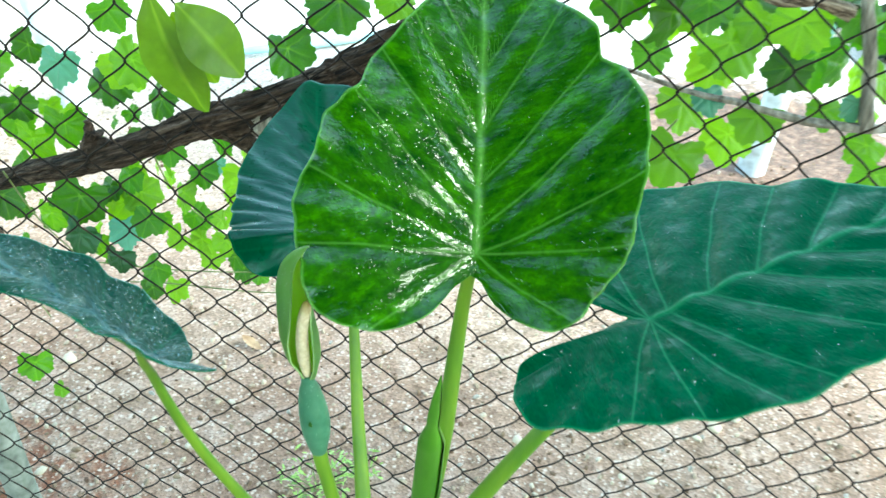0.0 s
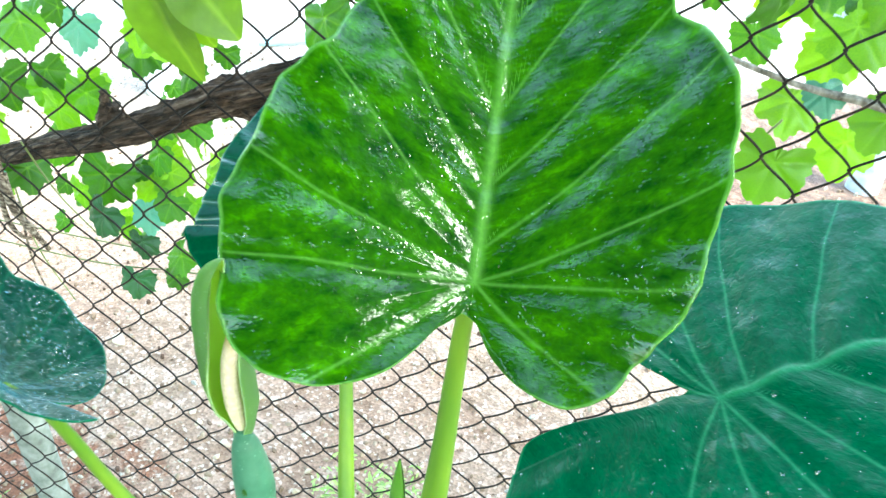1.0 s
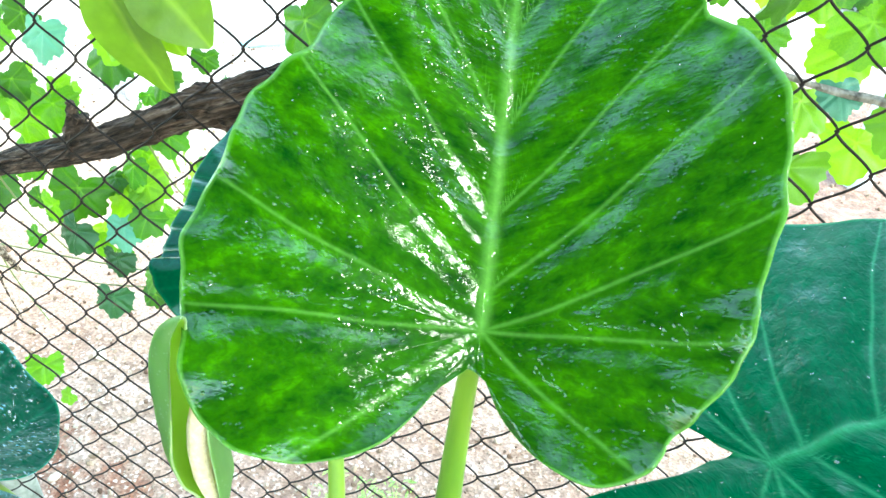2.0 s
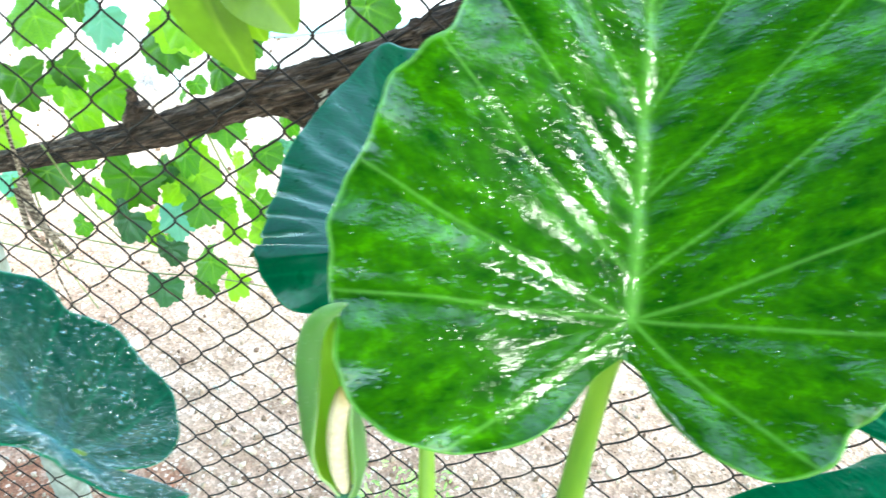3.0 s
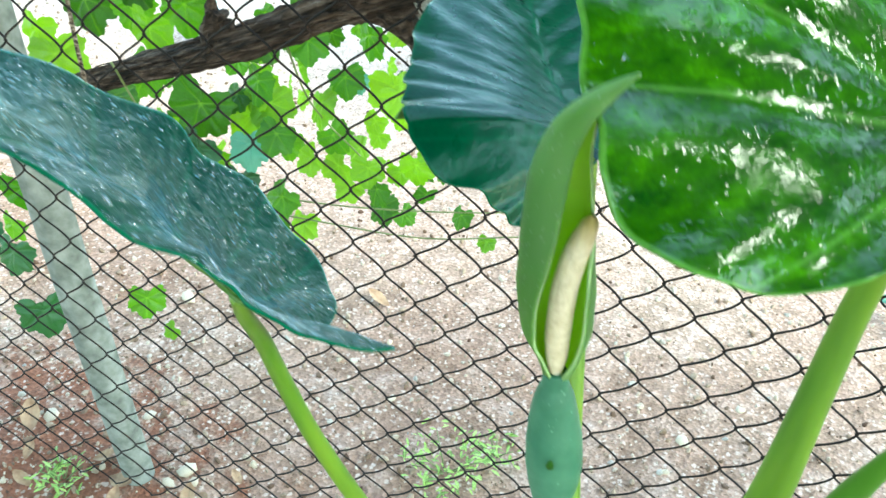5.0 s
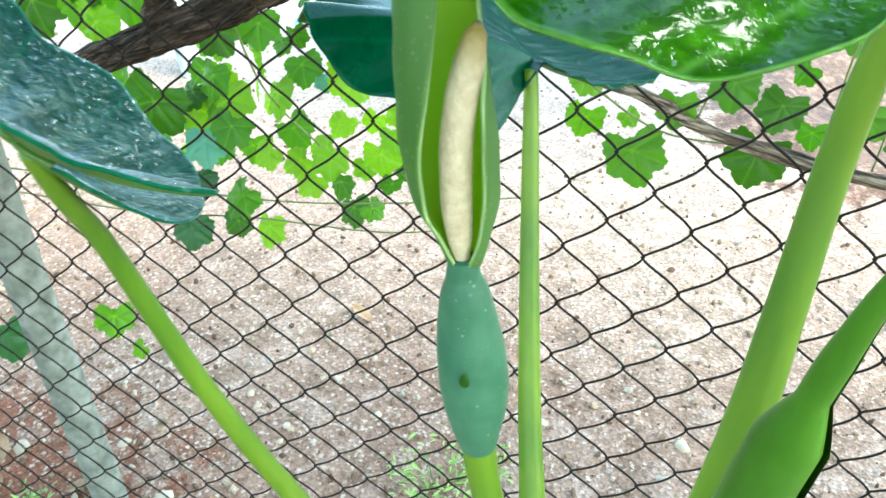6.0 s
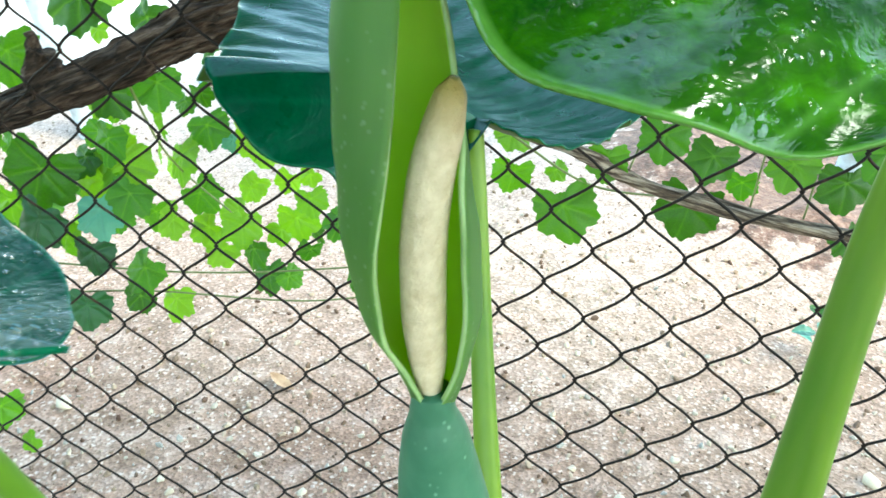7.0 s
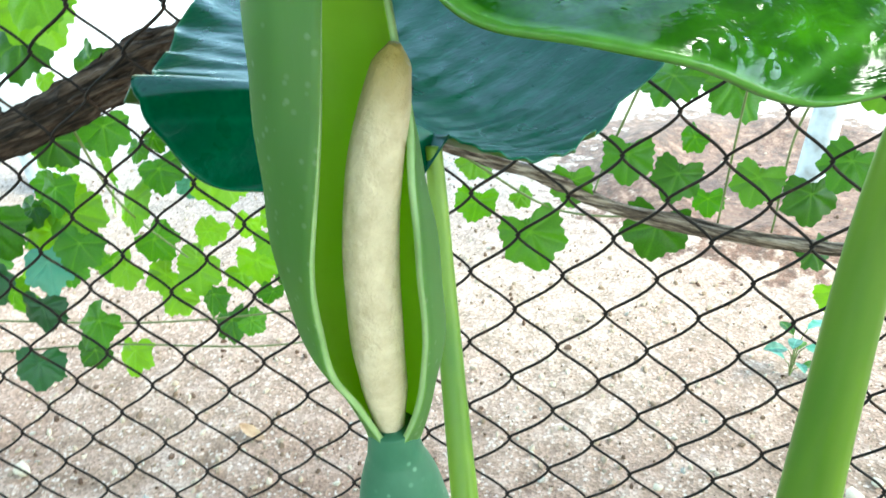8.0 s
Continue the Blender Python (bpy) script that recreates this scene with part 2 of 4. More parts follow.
tint = ramp(nt, island.outputs["Random Per Island"], [(0.0, (0.11, 0.06, 0.04)), (0.3, (0.24, 0.16, 0.11)), (0.62, (0.42, 0.32, 0.235)), (0.9, (0.62, 0.52, 0.4)), (1.0, (0.36, 0.34, 0.31))])
nt.links.new(mixed(nt, 1.0, p.inputs["Base Color"].links[0].from_socket, tint.outputs["Color"], "MULTIPLY"), p.inputs["Base Color"])
GRAPE = thin_leaf_material("grape leaf", (0.045, 0.15, 0.008), (0.18, 0.34, 0.02), 0.5)
MIDGREEN = thin_leaf_material("green grape leaf", (0.04, 0.13, 0.007), (0.1, 0.22, 0.013), 0.4)
# darker copy of the grape leaf, with shade painted into its colour
SHADED_GREEN = thin_leaf_material("shaded grape leaf", (0.014, 0.075, 0.02), (0.03, 0.11, 0.025), 0.15)
# blue-green imitates sky gloss on grape leaves; the seedling is bluish by itself
BLUISH = thin_leaf_material("bluish leaf", (0.05, 0.19, 0.12), (0.1, 0.3, 0.2), 0.1)
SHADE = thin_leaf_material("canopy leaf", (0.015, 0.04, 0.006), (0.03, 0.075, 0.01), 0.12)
CITRUS = thin_leaf_material("broad shrub leaf", (0.1, 0.18, 0.014), (0.19, 0.28, 0.03), 0.45)
WEED = thin_leaf_material("weed leaf", (0.2, 0.34, 0.08), (0.4, 0.52, 0.2), 0.35)
WATER, water_nt = material("water drop")[:2]
clear = water_nt.nodes.new("ShaderNodeBsdfTransparent")
shine = water_nt.nodes.new("ShaderNodeBsdfGlossy")
shine.inputs["Roughness"].default_value = 0.05
film = water_nt.nodes.new("ShaderNodeMixShader")
film.inputs["Fac"].default_value = 0.22
water_nt.links.new(clear.outputs["BSDF"], film.inputs[1])
water_nt.links.new(shine.outputs["BSDF"], film.inputs[2])
water_nt.links.new(film.outputs["Shader"], water_nt.nodes["Material Output"].inputs["Surface"])
DRY = plain_material("dry leaf", [(0.3, (0.2, 0.1, 0.055)), (0.7, (0.42, 0.28, 0.17))], 40, 0.8)


def ground_material():
    m, nt, p = material("gravelly soil")
    big = noise_tex(nt, 0.9, 4)
    mid = noise_tex(nt, 14, 6, 0.65)
    col = ramp(nt, mid.outputs["Fac"], [(0.28, (0.17, 0.105, 0.062)), (0.5, (0.33, 0.208, 0.146)), (0.72, (0.49, 0.35, 0.275))]).outputs["Color"]
    red = ramp(nt, big.outputs["Fac"], [(0.44, (0.0, 0.0, 0.0)), (0.58, (1, 1, 1))]).outputs["Color"]
    col = mixed(nt, red, mixed(nt, 0.3, col, (0.2, 0.08, 0.045)), col)
    tc0 = nt.nodes.new("ShaderNodeTexCoord")
    off = nt.nodes.new("ShaderNodeVectorMath")
    off.operation = "DISTANCE"
    off.inputs[1].default_value = (-0.95, 0.5, 0)
    nt.links.new(tc0.outputs["Object"], off.inputs[0])
    wob = nt.nodes.new("ShaderNodeMath")
    wob.operation = "ADD"
    nt.links.new(off.outputs["Value"], wob.inputs[0])
    nt.links.new(mid.outputs["Fac"], wob.inputs[1])
    bed = ramp(nt, wob.outputs[0], [(0.85, (1, 1, 1)), (1.0, (0, 0, 0))]).outputs["Color"]
    col = mixed(nt, bed, col, mixed(nt, 0.85, col, (0.21, 0.066, 0.028)))
    # paler with distance: glare of the sunlit far ground painted into the soil colour
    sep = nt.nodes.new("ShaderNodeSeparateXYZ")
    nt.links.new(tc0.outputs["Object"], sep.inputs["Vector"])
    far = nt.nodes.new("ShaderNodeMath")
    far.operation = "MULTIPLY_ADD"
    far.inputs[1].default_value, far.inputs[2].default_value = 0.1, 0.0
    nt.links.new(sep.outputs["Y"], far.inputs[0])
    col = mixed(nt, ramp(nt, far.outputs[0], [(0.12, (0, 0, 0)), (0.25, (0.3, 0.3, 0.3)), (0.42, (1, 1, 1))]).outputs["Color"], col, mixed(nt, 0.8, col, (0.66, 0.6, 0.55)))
    vor = node(nt, "TexVoronoi", Scale=170.0)
    tc = nt.nodes.new("ShaderNodeTexCoord")
    nt.links.new(tc.outputs["Object"], vor.inputs["Vector"])
    grit = ramp(nt, vor.outputs["Color"], [(0.1, (0.3, 0.26, 0.22)), (0.5, (0.85, 0.83, 0.8)), (0.85, (1.5, 1.5, 1.5))]).outputs["Color"]
    col = mixed(nt, 0.5, col, grit, "MULTIPLY")
    chips = node(nt, "TexVoronoi", Scale=105.0)
    wobble = noise_tex(nt, 160, 2)
    shift = mixed(nt, 0.012, tc.outputs["Object"], wobble.outputs["Color"], "ADD")
    nt.links.new(shift, chips.inputs["Vector"])
    some = ramp(nt, chips.outputs["Color"], [(0.62, (0, 0, 0)), (0.68, (1, 1, 1))]).outputs["Color"]
    inner = ramp(nt, chips.outputs["Distance"], [(0.3, (0.75, 0.75, 0.75)), (0.5, (0, 0, 0))]).outputs["Color"]
    col = mixed(nt, mixed(nt, 1.0, some, inner, "MULTIPLY"), col, (0.6, 0.46, 0.37))
    ring = nt.nodes.new("ShaderNodeVectorMath")
    ring.operation = "DISTANCE"
    ring.inputs[1].default_value = (0.98, 2.85, 0)
    nt.links.new(tc0.outputs["Object"], ring.inputs[0])
    wob2 = nt.nodes.new("ShaderNodeMath")
    wob2.operation = "ADD"
    nt.links.new(ring.outputs["Value"], wob2.inputs[0])
    nt.links.new(mid.outputs["Fac"], wob2.inputs[1])
    basin = ramp(nt, wob2.outputs[0], [(0.0, (1, 1, 1)), (0.95, (1, 1, 1)), (1.0, (0, 0, 0))])
    half = nt.nodes.new("ShaderNodeMath")
    half.operation = "MULTIPLY"
    half.inputs[1].default_value = 0.75
    nt.links.new(wob2.outputs[0], half.inputs[0])
    nt.links.new(half.outputs[0], basin.inputs["Fac"])
    clod = noise_tex(nt, 26, 6, 0.7)
    dug = ramp(nt, clod.outputs["Fac"], [(0.36, (0.035, 0.013, 0.008)), (0.52, (0.12, 0.05, 0.03)), (0.66, (0.3, 0.17, 0.12))]).outputs["Color"]
    col = mixed(nt, basin.outputs["Color"], col, mixed(nt, 0.8, col, dug))
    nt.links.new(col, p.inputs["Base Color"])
    p.inputs["Roughness"].default_value = 0.95
    n1 = bump(nt, vor.outputs["Distance"], 0.6, 0.004)
    nt.links.new(bump(nt, mid.outputs["Fac"], 0.7, 0.02, n1), p.inputs["Normal"])
    return m


SOIL = ground_material()


# ---- builders ----
def mesh_from(name, verts, faces, mat, smooth=True):
    me = bpy.data.meshes.new(name)
    me.from_pydata([tuple(v) for v in verts], [], faces)
    me.materials.append(mat)
    if smooth:
        me.polygons.foreach_set("use_smooth", [True] * len(me.polygons))
    me.update()
    return me


def part(name, me, parent=None, label="", at=None):
    ob = new(name, me)
    if at is not None:
        ob.matrix_basis = at
    if parent:
        ob.parent = parent
    return tagged(ob, label)


def thing(name, at, label, category, group="", kind=""):
    ob = new(name)
    ob.empty_display_size = 0.05
    ob.location = at
    return tagged(ob, label, category, group, kind)


def curve_points(knots, per=8):
    """Catmull-Rom through the knots."""
    k = [np.array(p, float) for p in knots]
    k = [2 * k[0] - k[1], *k, 2 * k[-1] - k[-2]]
    out = []
    for a, b, c, d in zip(k, k[1:], k[2:], k[3:]):
        for i in range(per):
            t = i / per
            out.append(0.5 * (2 * b + (c - a) * t + (2 * a - 5 * b + 4 * c - d) * t * t + (3 * b - a - 3 * c + d) * t ** 3))
    return np.array(out + [k[-2]])


def tube(points, radii, sides=10, rough=0.0, seed=0, closed=True):
    """Verts and faces of a round rod along the points; rough: uneven bark, as a share of the radius."""
    pts = np.array(points, float)
    rad = np.interp(np.linspace(0, 1, len(pts)), np.linspace(0, 1, len(radii)), radii)
    tang = np.gradient(pts, axis=0)
    tang /= np.linalg.norm(tang, axis=1)[:, None]
    ref = np.array((0.0, 0.0, 1.0)) if abs(tang[0][2]) < 0.9 else np.array((1.0, 0.0, 0.0))
    verts, faces = [], []
    nrm = np.cross(tang[0], ref)
    for i, (p, t, r) in enumerate(zip(pts, tang, rad)):
        nrm = nrm - t * (nrm @ t)
        nrm /= np.linalg.norm(nrm)
        bi = np.cross(t, nrm)
        for k in range(sides):
            a = 2 * math.pi * k / sides
            d = nrm * math.cos(a) + bi * math.sin(a)
            q = r
            if rough:
                q *= 1 + rough * (noise.noise(Vector((math.cos(a) * 1.6 + seed, math.sin(a) * 1.6, i * 0.13))) + 0.8 * noise.noise(Vector((math.cos(a) * 6 + seed, math.sin(a) * 6, i * 0.06))) + 0.3 * noise.noise(Vector((math.cos(a) * 9 + seed, math.sin(a) * 9, i * 0.4))) - 0.9 * max(0, noise.noise(Vector((math.cos(a) * 5 + seed, math.sin(a) * 5, i * 0.025)))) - 0.5 * max(0, noise.noise(Vector((math.cos(a) * 13, math.sin(a) * 13 + seed, i * 0.05)))))
            verts.append(p + d * q)
    for i in range(len(pts) - 1):
        for k in range(sides):
            a, b = i * sides + k, i * sides + (k + 1) % sides
            faces.append((a, b, b + sides, a + sides))
    if closed:
        faces.append(tuple(range(sides))[::-1])
        faces.append(tuple(range((len(pts) - 1) * sides, len(pts) * sides)))
    return verts, faces


def set_attribute(me, name, values):
    at = me.attributes.new(name, "FLOAT", "POINT")
    at.data.foreach_set("value", np.asarray(values, np.float32))


def closed_profile(stops, angles):
    """A radius for every angle (degrees), smooth and periodic through the stops."""
    a = np.array([s[0] for s in stops], float)
    r = np.array([s[1] for s in stops], float)
    o = np.argsort(a)
    a, r = a[o], r[o]
    n = len(a)
    A = np.concatenate((a - 360, a, a + 360))
    R = np.tile(r, 3)
    m = np.zeros(3 * n)
    d = np.diff(R) / np.diff(A)
    for i in range(1, 3 * n - 1):
        m[i] = 0 if d[i - 1] * d[i] <= 0 else 2 * d[i - 1] * d[i] / (d[i - 1] + d[i])
    out = []
    for x in angles:
        i = int(np.clip(np.searchsorted(A, x) - 1, 1, 3 * n - 3))
        h = A[i + 1] - A[i]
        t = (x - A[i]) / h
        out.append((2 * t ** 3 - 3 * t * t + 1) * R[i] + (t ** 3 - 2 * t * t + t) * h * m[i] + (3 * t * t - 2 * t ** 3) * R[i + 1] + (t ** 3 - t * t) * h * m[i + 1])
    return np.array(out)


def segment_distance(p, line):
    """Distance of 2D points to a polyline, how far along it (0 to 1) and on which side they lie."""
    best, along, side = np.full(len(p), 9.0), np.zeros(len(p)), np.ones(len(p))
    n = len(line) - 1
    for k in range(n):
        a, b = line[k], line[k + 1]
        ab = b - a
        t = np.clip(((p - a) @ ab) / (ab @ ab), 0, 1)
        d = np.linalg.norm(p - a - t[:, None] * ab, axis=1)
        near = d < best
        cross = ab[0] * (p - a)[:, 1] - ab[1] * (p - a)[:, 0]
        best[near], along[near], side[near] = d[near], (k + t[near]) / n, np.sign(cross[near])
    return best, along, side


def arum_blade(outline, lift, tip, fan=(), groove=0.0016, wave=0.002, waves=17, na=460, nr=84, seed=0, ragged=0.012, relief=0.0024, quilt=0.0):
    """Arrow-shaped blade in its own plane: x across, y along the midrib, z out of the upper face; the stalk joins at the origin.
    lift(u, v): how the blade bends; fan: pairs of side veins, each its place on the midrib, its angle to it and its bend per step."""
    ang = np.linspace(-180, 180, na, endpoint=False)
    rad = closed_profile(outline, ang)
    rad *= np.array([1 + ragged * (noise.noise(Vector((4 * math.cos(a), 4 * math.sin(a), seed))) + 0.6 * noise.noise(Vector((9 * math.cos(a), 9 * math.sin(a), seed + 5)))) for a in np.radians(ang)])
    s = np.linspace(0, 1, nr + 1)[1:] ** 0.85
    th = np.radians(ang)
    U = np.concatenate(([0.0], (s[:, None] * rad * np.sin(th)).ravel()))
    V = np.concatenate(([0.0], (s[:, None] * rad * np.cos(th)).ravel()))
    S = np.concatenate(([0.0], np.repeat(s, na)))
    TH = np.concatenate(([0.0], np.tile(th, nr)))
    p = np.stack((U, V), 1)
    rng = random.Random(seed)
    lines = [(np.array([(0, 0), (0, tip)], float), 1.0)]
    for side in (-1, 1):
        for v0, lean, bend in fan:
            a0 = lean + rng.uniform(-2.5, 2.5)
            sway = rng.uniform(0, 6.3)
            pts = [np.array((0.0, v0))]
            for i in range(18):
                a = radians(a0 - 0.5 * bend * i + 2.5 * math.sin(i * 0.8 + sway))
                pts.append(pts[-1] + 0.0085 * np.array((side * math.sin(a), math.cos(a))))
            lines.append((np.array(pts), 0.75))
    away_from, on_side, dent, rise, valley = np.full(len(p), 99.0), np.ones(len(p)), np.zeros(len(p)), np.zeros(len(p)), np.full(len(p), 9.0)
    for k, (line, weight) in enumerate(lines):
        d, along, hand = segment_distance(p, line)
        w = weight * (1 - 0.55 * along)
        q = d / (0.0006 + (0.0021 if k == 0 else 0.0009) * w)
        closer = q < away_from
        away_from[closer], on_side[closer] = q[closer], hand[closer]
        rise = np.maximum(rise, w * np.exp(-(d / 0.0022) ** 2))
        if k == 0:
            midrib = np.exp(-(d / (0.0006 + 0.0022 * (1 - 0.6 * along))) ** 2)
        dent = np.maximum(dent, (w if k else 0.0) * np.exp(-(d / 0.006) ** 2))
        valley = np.minimum(valley, d + 0.004 * (1 - w)) if k else valley
    Z = lift(U, V) - groove * dent + 0.0006 * rise + quilt * (1 - np.exp(-(valley / 0.009) ** 2)) * np.minimum(1, np.hypot(U, V) / 0.03) * (1 - 0.75 * S ** 5)
    Z += wave * np.minimum(1, np.hypot(U, V) / 0.08) * S ** 5 * (np.sin(TH * waves + seed) + 0.7 * np.sin(TH * waves * 0.43 + 2 * seed))
    Z += np.array([relief * noise.noise(Vector((u * 38 + seed, v * 38, 0.3))) + 0.3 * relief * noise.noise(Vector((u * 110 + seed, v * 110, 0.3))) for u, v in p]) * np.minimum(1, 2 * S)
    faces = [(0, 1 + k, 1 + (k + 1) % na) for k in range(na)]
    for i in range(nr - 1):
        a = 1 + i * na
        faces += [(a + k, a + na + k, a + na + (k + 1) % na, a + (k + 1) % na) for k in range(na)]
    edge = np.clip((S - 0.982) / 0.012, 0, 1) * 0.9
    lobe = np.clip((np.abs(TH) - 1.3) / 0.5, 0, 1)
    across = V - np.abs(U) * 0.62 * (1 - lobe) + np.abs(U) * 0.45 * lobe
    away = np.hypot(U, V)
    streak = np.array([0.5 + 0.26 * noise.noise(Vector((q * 70, r * 36, seed + (u > 0)))) + 0.26 * noise.noise(Vector((q * 160, r * 120, seed))) for q, r, u in zip(across, away, U)])
    return np.stack((U, V, Z), 1), [f[::-1] for f in faces], {"vein_away": away_from, "vein_side": on_side * np.minimum(away_from, 9), "rim": edge, "midrib": midrib, "across": across, "away": away, "streak": streak}


def framed(origin, along, normal):
    """A pose with its y axis along a way and its z axis near a normal."""
    v = Vector(along).normalized()
    n = Vector(normal)
    n = (n - v * n.dot(v)).normalized()
    u = v.cross(n)
    return Matrix(((u.x, v.x, n.x, origin[0]), (u.y, v.y, n.y, origin[1]), (u.z, v.z, n.z, origin[2]), (0, 0, 0, 1)))


# ---- ground ----
def build_ground():
    edges = [-160, -40, -12, -5, -3.4] + list(np.arange(-2.6, 3.01, 0.045)) + [3.6, 5, 12, 40, 160]
    ys = [-160, -40, -12, -5, -2, -0.8] + list(np.arange(0.0, 5.01, 0.045)) + [5.6, 7, 12, 40, 160]
    verts = []
    for y in ys:
        for x in edges:
            z = 0.0
            if -2.7 < x < 3.1 and -0.1 < y < 5.1:
                z = 0.012 * noise.noise(Vector((x * 2.2, y * 2.2, 0))) + 0.007 * noise.noise(Vector((x * 9, y * 9, 4))) + 0.004 * noise.noise(Vector((x * 24, y * 24, 8)))
            z += 0.07 * math.exp(-((math.hypot(x - 0.98, y - 2.75) - 0.55) / 0.14) ** 2) * (1 + 0.5 * noise.noise(Vector((x * 5, y * 5, 1))))
            verts.append((x, y, z))
    w = len(edges)
    faces = [(j * w + i, j * w + i + 1, (j + 1) * w + i + 1, (j + 1) * w + i) for j in range(len(ys) - 1) for i in range(w - 1)]
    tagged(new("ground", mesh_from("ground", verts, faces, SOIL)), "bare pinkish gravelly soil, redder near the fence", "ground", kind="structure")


build_ground()


# ---- chain-link fence ----
FENCE_Y, PITCH_X, PITCH_Z, KNOT_X, KNOT_Z = 0.70, 0.035, 0.0324, 0.133, 0.74
fence = thing("chain_link_fence", (0, FENCE_Y, 0), "rusty dark wire chain-link fence standing in soil", "fence")


def fence_wire(first):
    """One zigzag wire between two columns of knots; it hooks round its neighbours at every bend."""
    pts = []
    steps = 8
    rows = 46
    for h in range(rows):
        for i in range(steps):
            t = i / steps
            e = 0.5 - 0.5 * math.cos(math.pi * t)
            x = 0.55 * t + 0.45 * e
            if (h + first) % 2:
                x = 1 - x
                y = 0.0016 * math.sin(math.pi * t)
            else:
                y = -0.0042 * math.sin(math.pi * t)
            z = (h + t) * PITCH_Z
            pts.append(((x - 0.5) * (PITCH_X + 0.0022), y, z))
    return mesh_from("fence_wire", *tube(pts, [0.0012, 0.0012], 6), WIRE)


zigzag = [fence_wire(0), fence_wire(1)]
z_first = KNOT_Z - 22 * PITCH_Z
for i in range(-46, 34):
    part("wire", zigzag[i % 2], fence, at=pose(KNOT_X + (i + 0.5) * PITCH_X, 0, z_first))


# ---- posts ----
def fence_post():
    pts = [(0.004, -0.004, -0.12), (0, 0, 0.0), (-0.02, 0.015, 0.4), (-0.026, 0.022, 0.8), (-0.03, 0.03, 1.5)]
    v, f = tube(curve_points(pts, 10), [0.025, 0.026, 0.027, 0.028, 0.028], 28, 0.06, 3)
    return mesh_from("concrete_post", v, f, CONCRETE)


tagged(part("fence_post", fence_post(), at=pose(-0.70, 0.745, 0)), "weathered grey-green round concrete fence post", "post")


def lime_trunk(height, r0, r1, seed):
    pts = [(0, 0, -0.1), (0.01, 0, 0.05), (0.03, 0.01, height * 0.4), (-0.02, 0.02, height * 0.75), (0.03, 0, height)]
    v, f = tube(curve_points(pts, 10), [r0 * 1.5, r0 * 1.15, r0, r1, r1], 20, 0.12, seed)
    return mesh_from("lime_trunk", v, f, LIME)


def crown(centre, size, count, seed):
    rng = random.Random(seed)
    verts, faces = [], []
    for _ in range(count):
        d = Vector((rng.gauss(0, 1), rng.gauss(0, 1), rng.gauss(0, 1))).normalized() * rng.random() ** 0.4
        if noise.noise(d * 2.5 + Vector((seed, 0, 0))) > 0.25:
            continue
        p = Vector((centre[0] + d.x * size, centre[1] + d.y * size, centre[2] + d.z * size * 0.7))
        r = Euler((rng.gauss(0, 0.6), rng.gauss(0, 0.6), rng.uniform(0, 6.3))).to_matrix()
        le = rng.uniform(0.06, 0.11)
        b = len(verts)
        verts += [p + r @ Vector(q) * le for q in ((0, -1, 0), (0.4, -0.3, 0.1), (0.38, 0.4, 0.1), (0, 1, -0.15), (-0.38, 0.4, 0.1), (-0.4, -0.3, 0.1))]
        faces.append(tuple(range(b, b + 6)))
    return mesh_from("crown", verts, faces, SHADE, False)


# crowns are out of view, added to top the trunks and dim leaf reflections
tree_r = thing("tree_trunk", (0.98, 2.66, 0), "limewashed white young tree trunk in bare soil", "tree")
part("trunk", lime_trunk(1.9, 0.045, 0.04, 5), tree_r)
part("crown", crown((0.2, 0, 2.7), 0.95, 2200, 3), tree_r, "leafy green crown, added out of view")
tree_l = thing("tree_trunk", (-1.62, 2.5, 0), "pale limewashed slanting tree trunk", "tree")
part("trunk", lime_trunk(2.0, 0.05, 0.045, 9), tree_l, at=pose(0, 0, 0, 0, -14, 0))
part("crown", crown((-0.5, 0, 2.8), 1.25, 3600, 4), tree_l, "leafy green crown, added out of view")


# ---- elephant ear plant ----
plant = thing("elephant_ear_plant", (0.078, 0.30, 0), "elephant ear plant with glossy wet arrow-shaped leaves and flower", "plant")
BASE = Vector((0.078, 0.30, 0))


def plant_part(name, verts, faces, mat, label=""):
    me = mesh_from(name, [Vector(v) - BASE for v in verts], faces, mat)
    return part(name, me, plant, label)


def leaf(origin, along, normal, outline, lift, tip, mat, label, **more):
    v, f, attributes = arum_blade(outline, lift, tip, **more)
    me = mesh_from("leaf_blade", v, f, mat)
    me.materials.append(UNDERSIDE)
    for which, values in attributes.items():
        set_attribute(me, which, values)
    ob = part("leaf_blade", me, plant, label, Matrix.Translation(-BASE) @ framed(origin, along, normal))
    sol = ob.modifiers.new("thickness", "SOLIDIFY")
    sol.thickness, sol.offset, sol.material_offset = 0.0009, -1, 1
    return ob


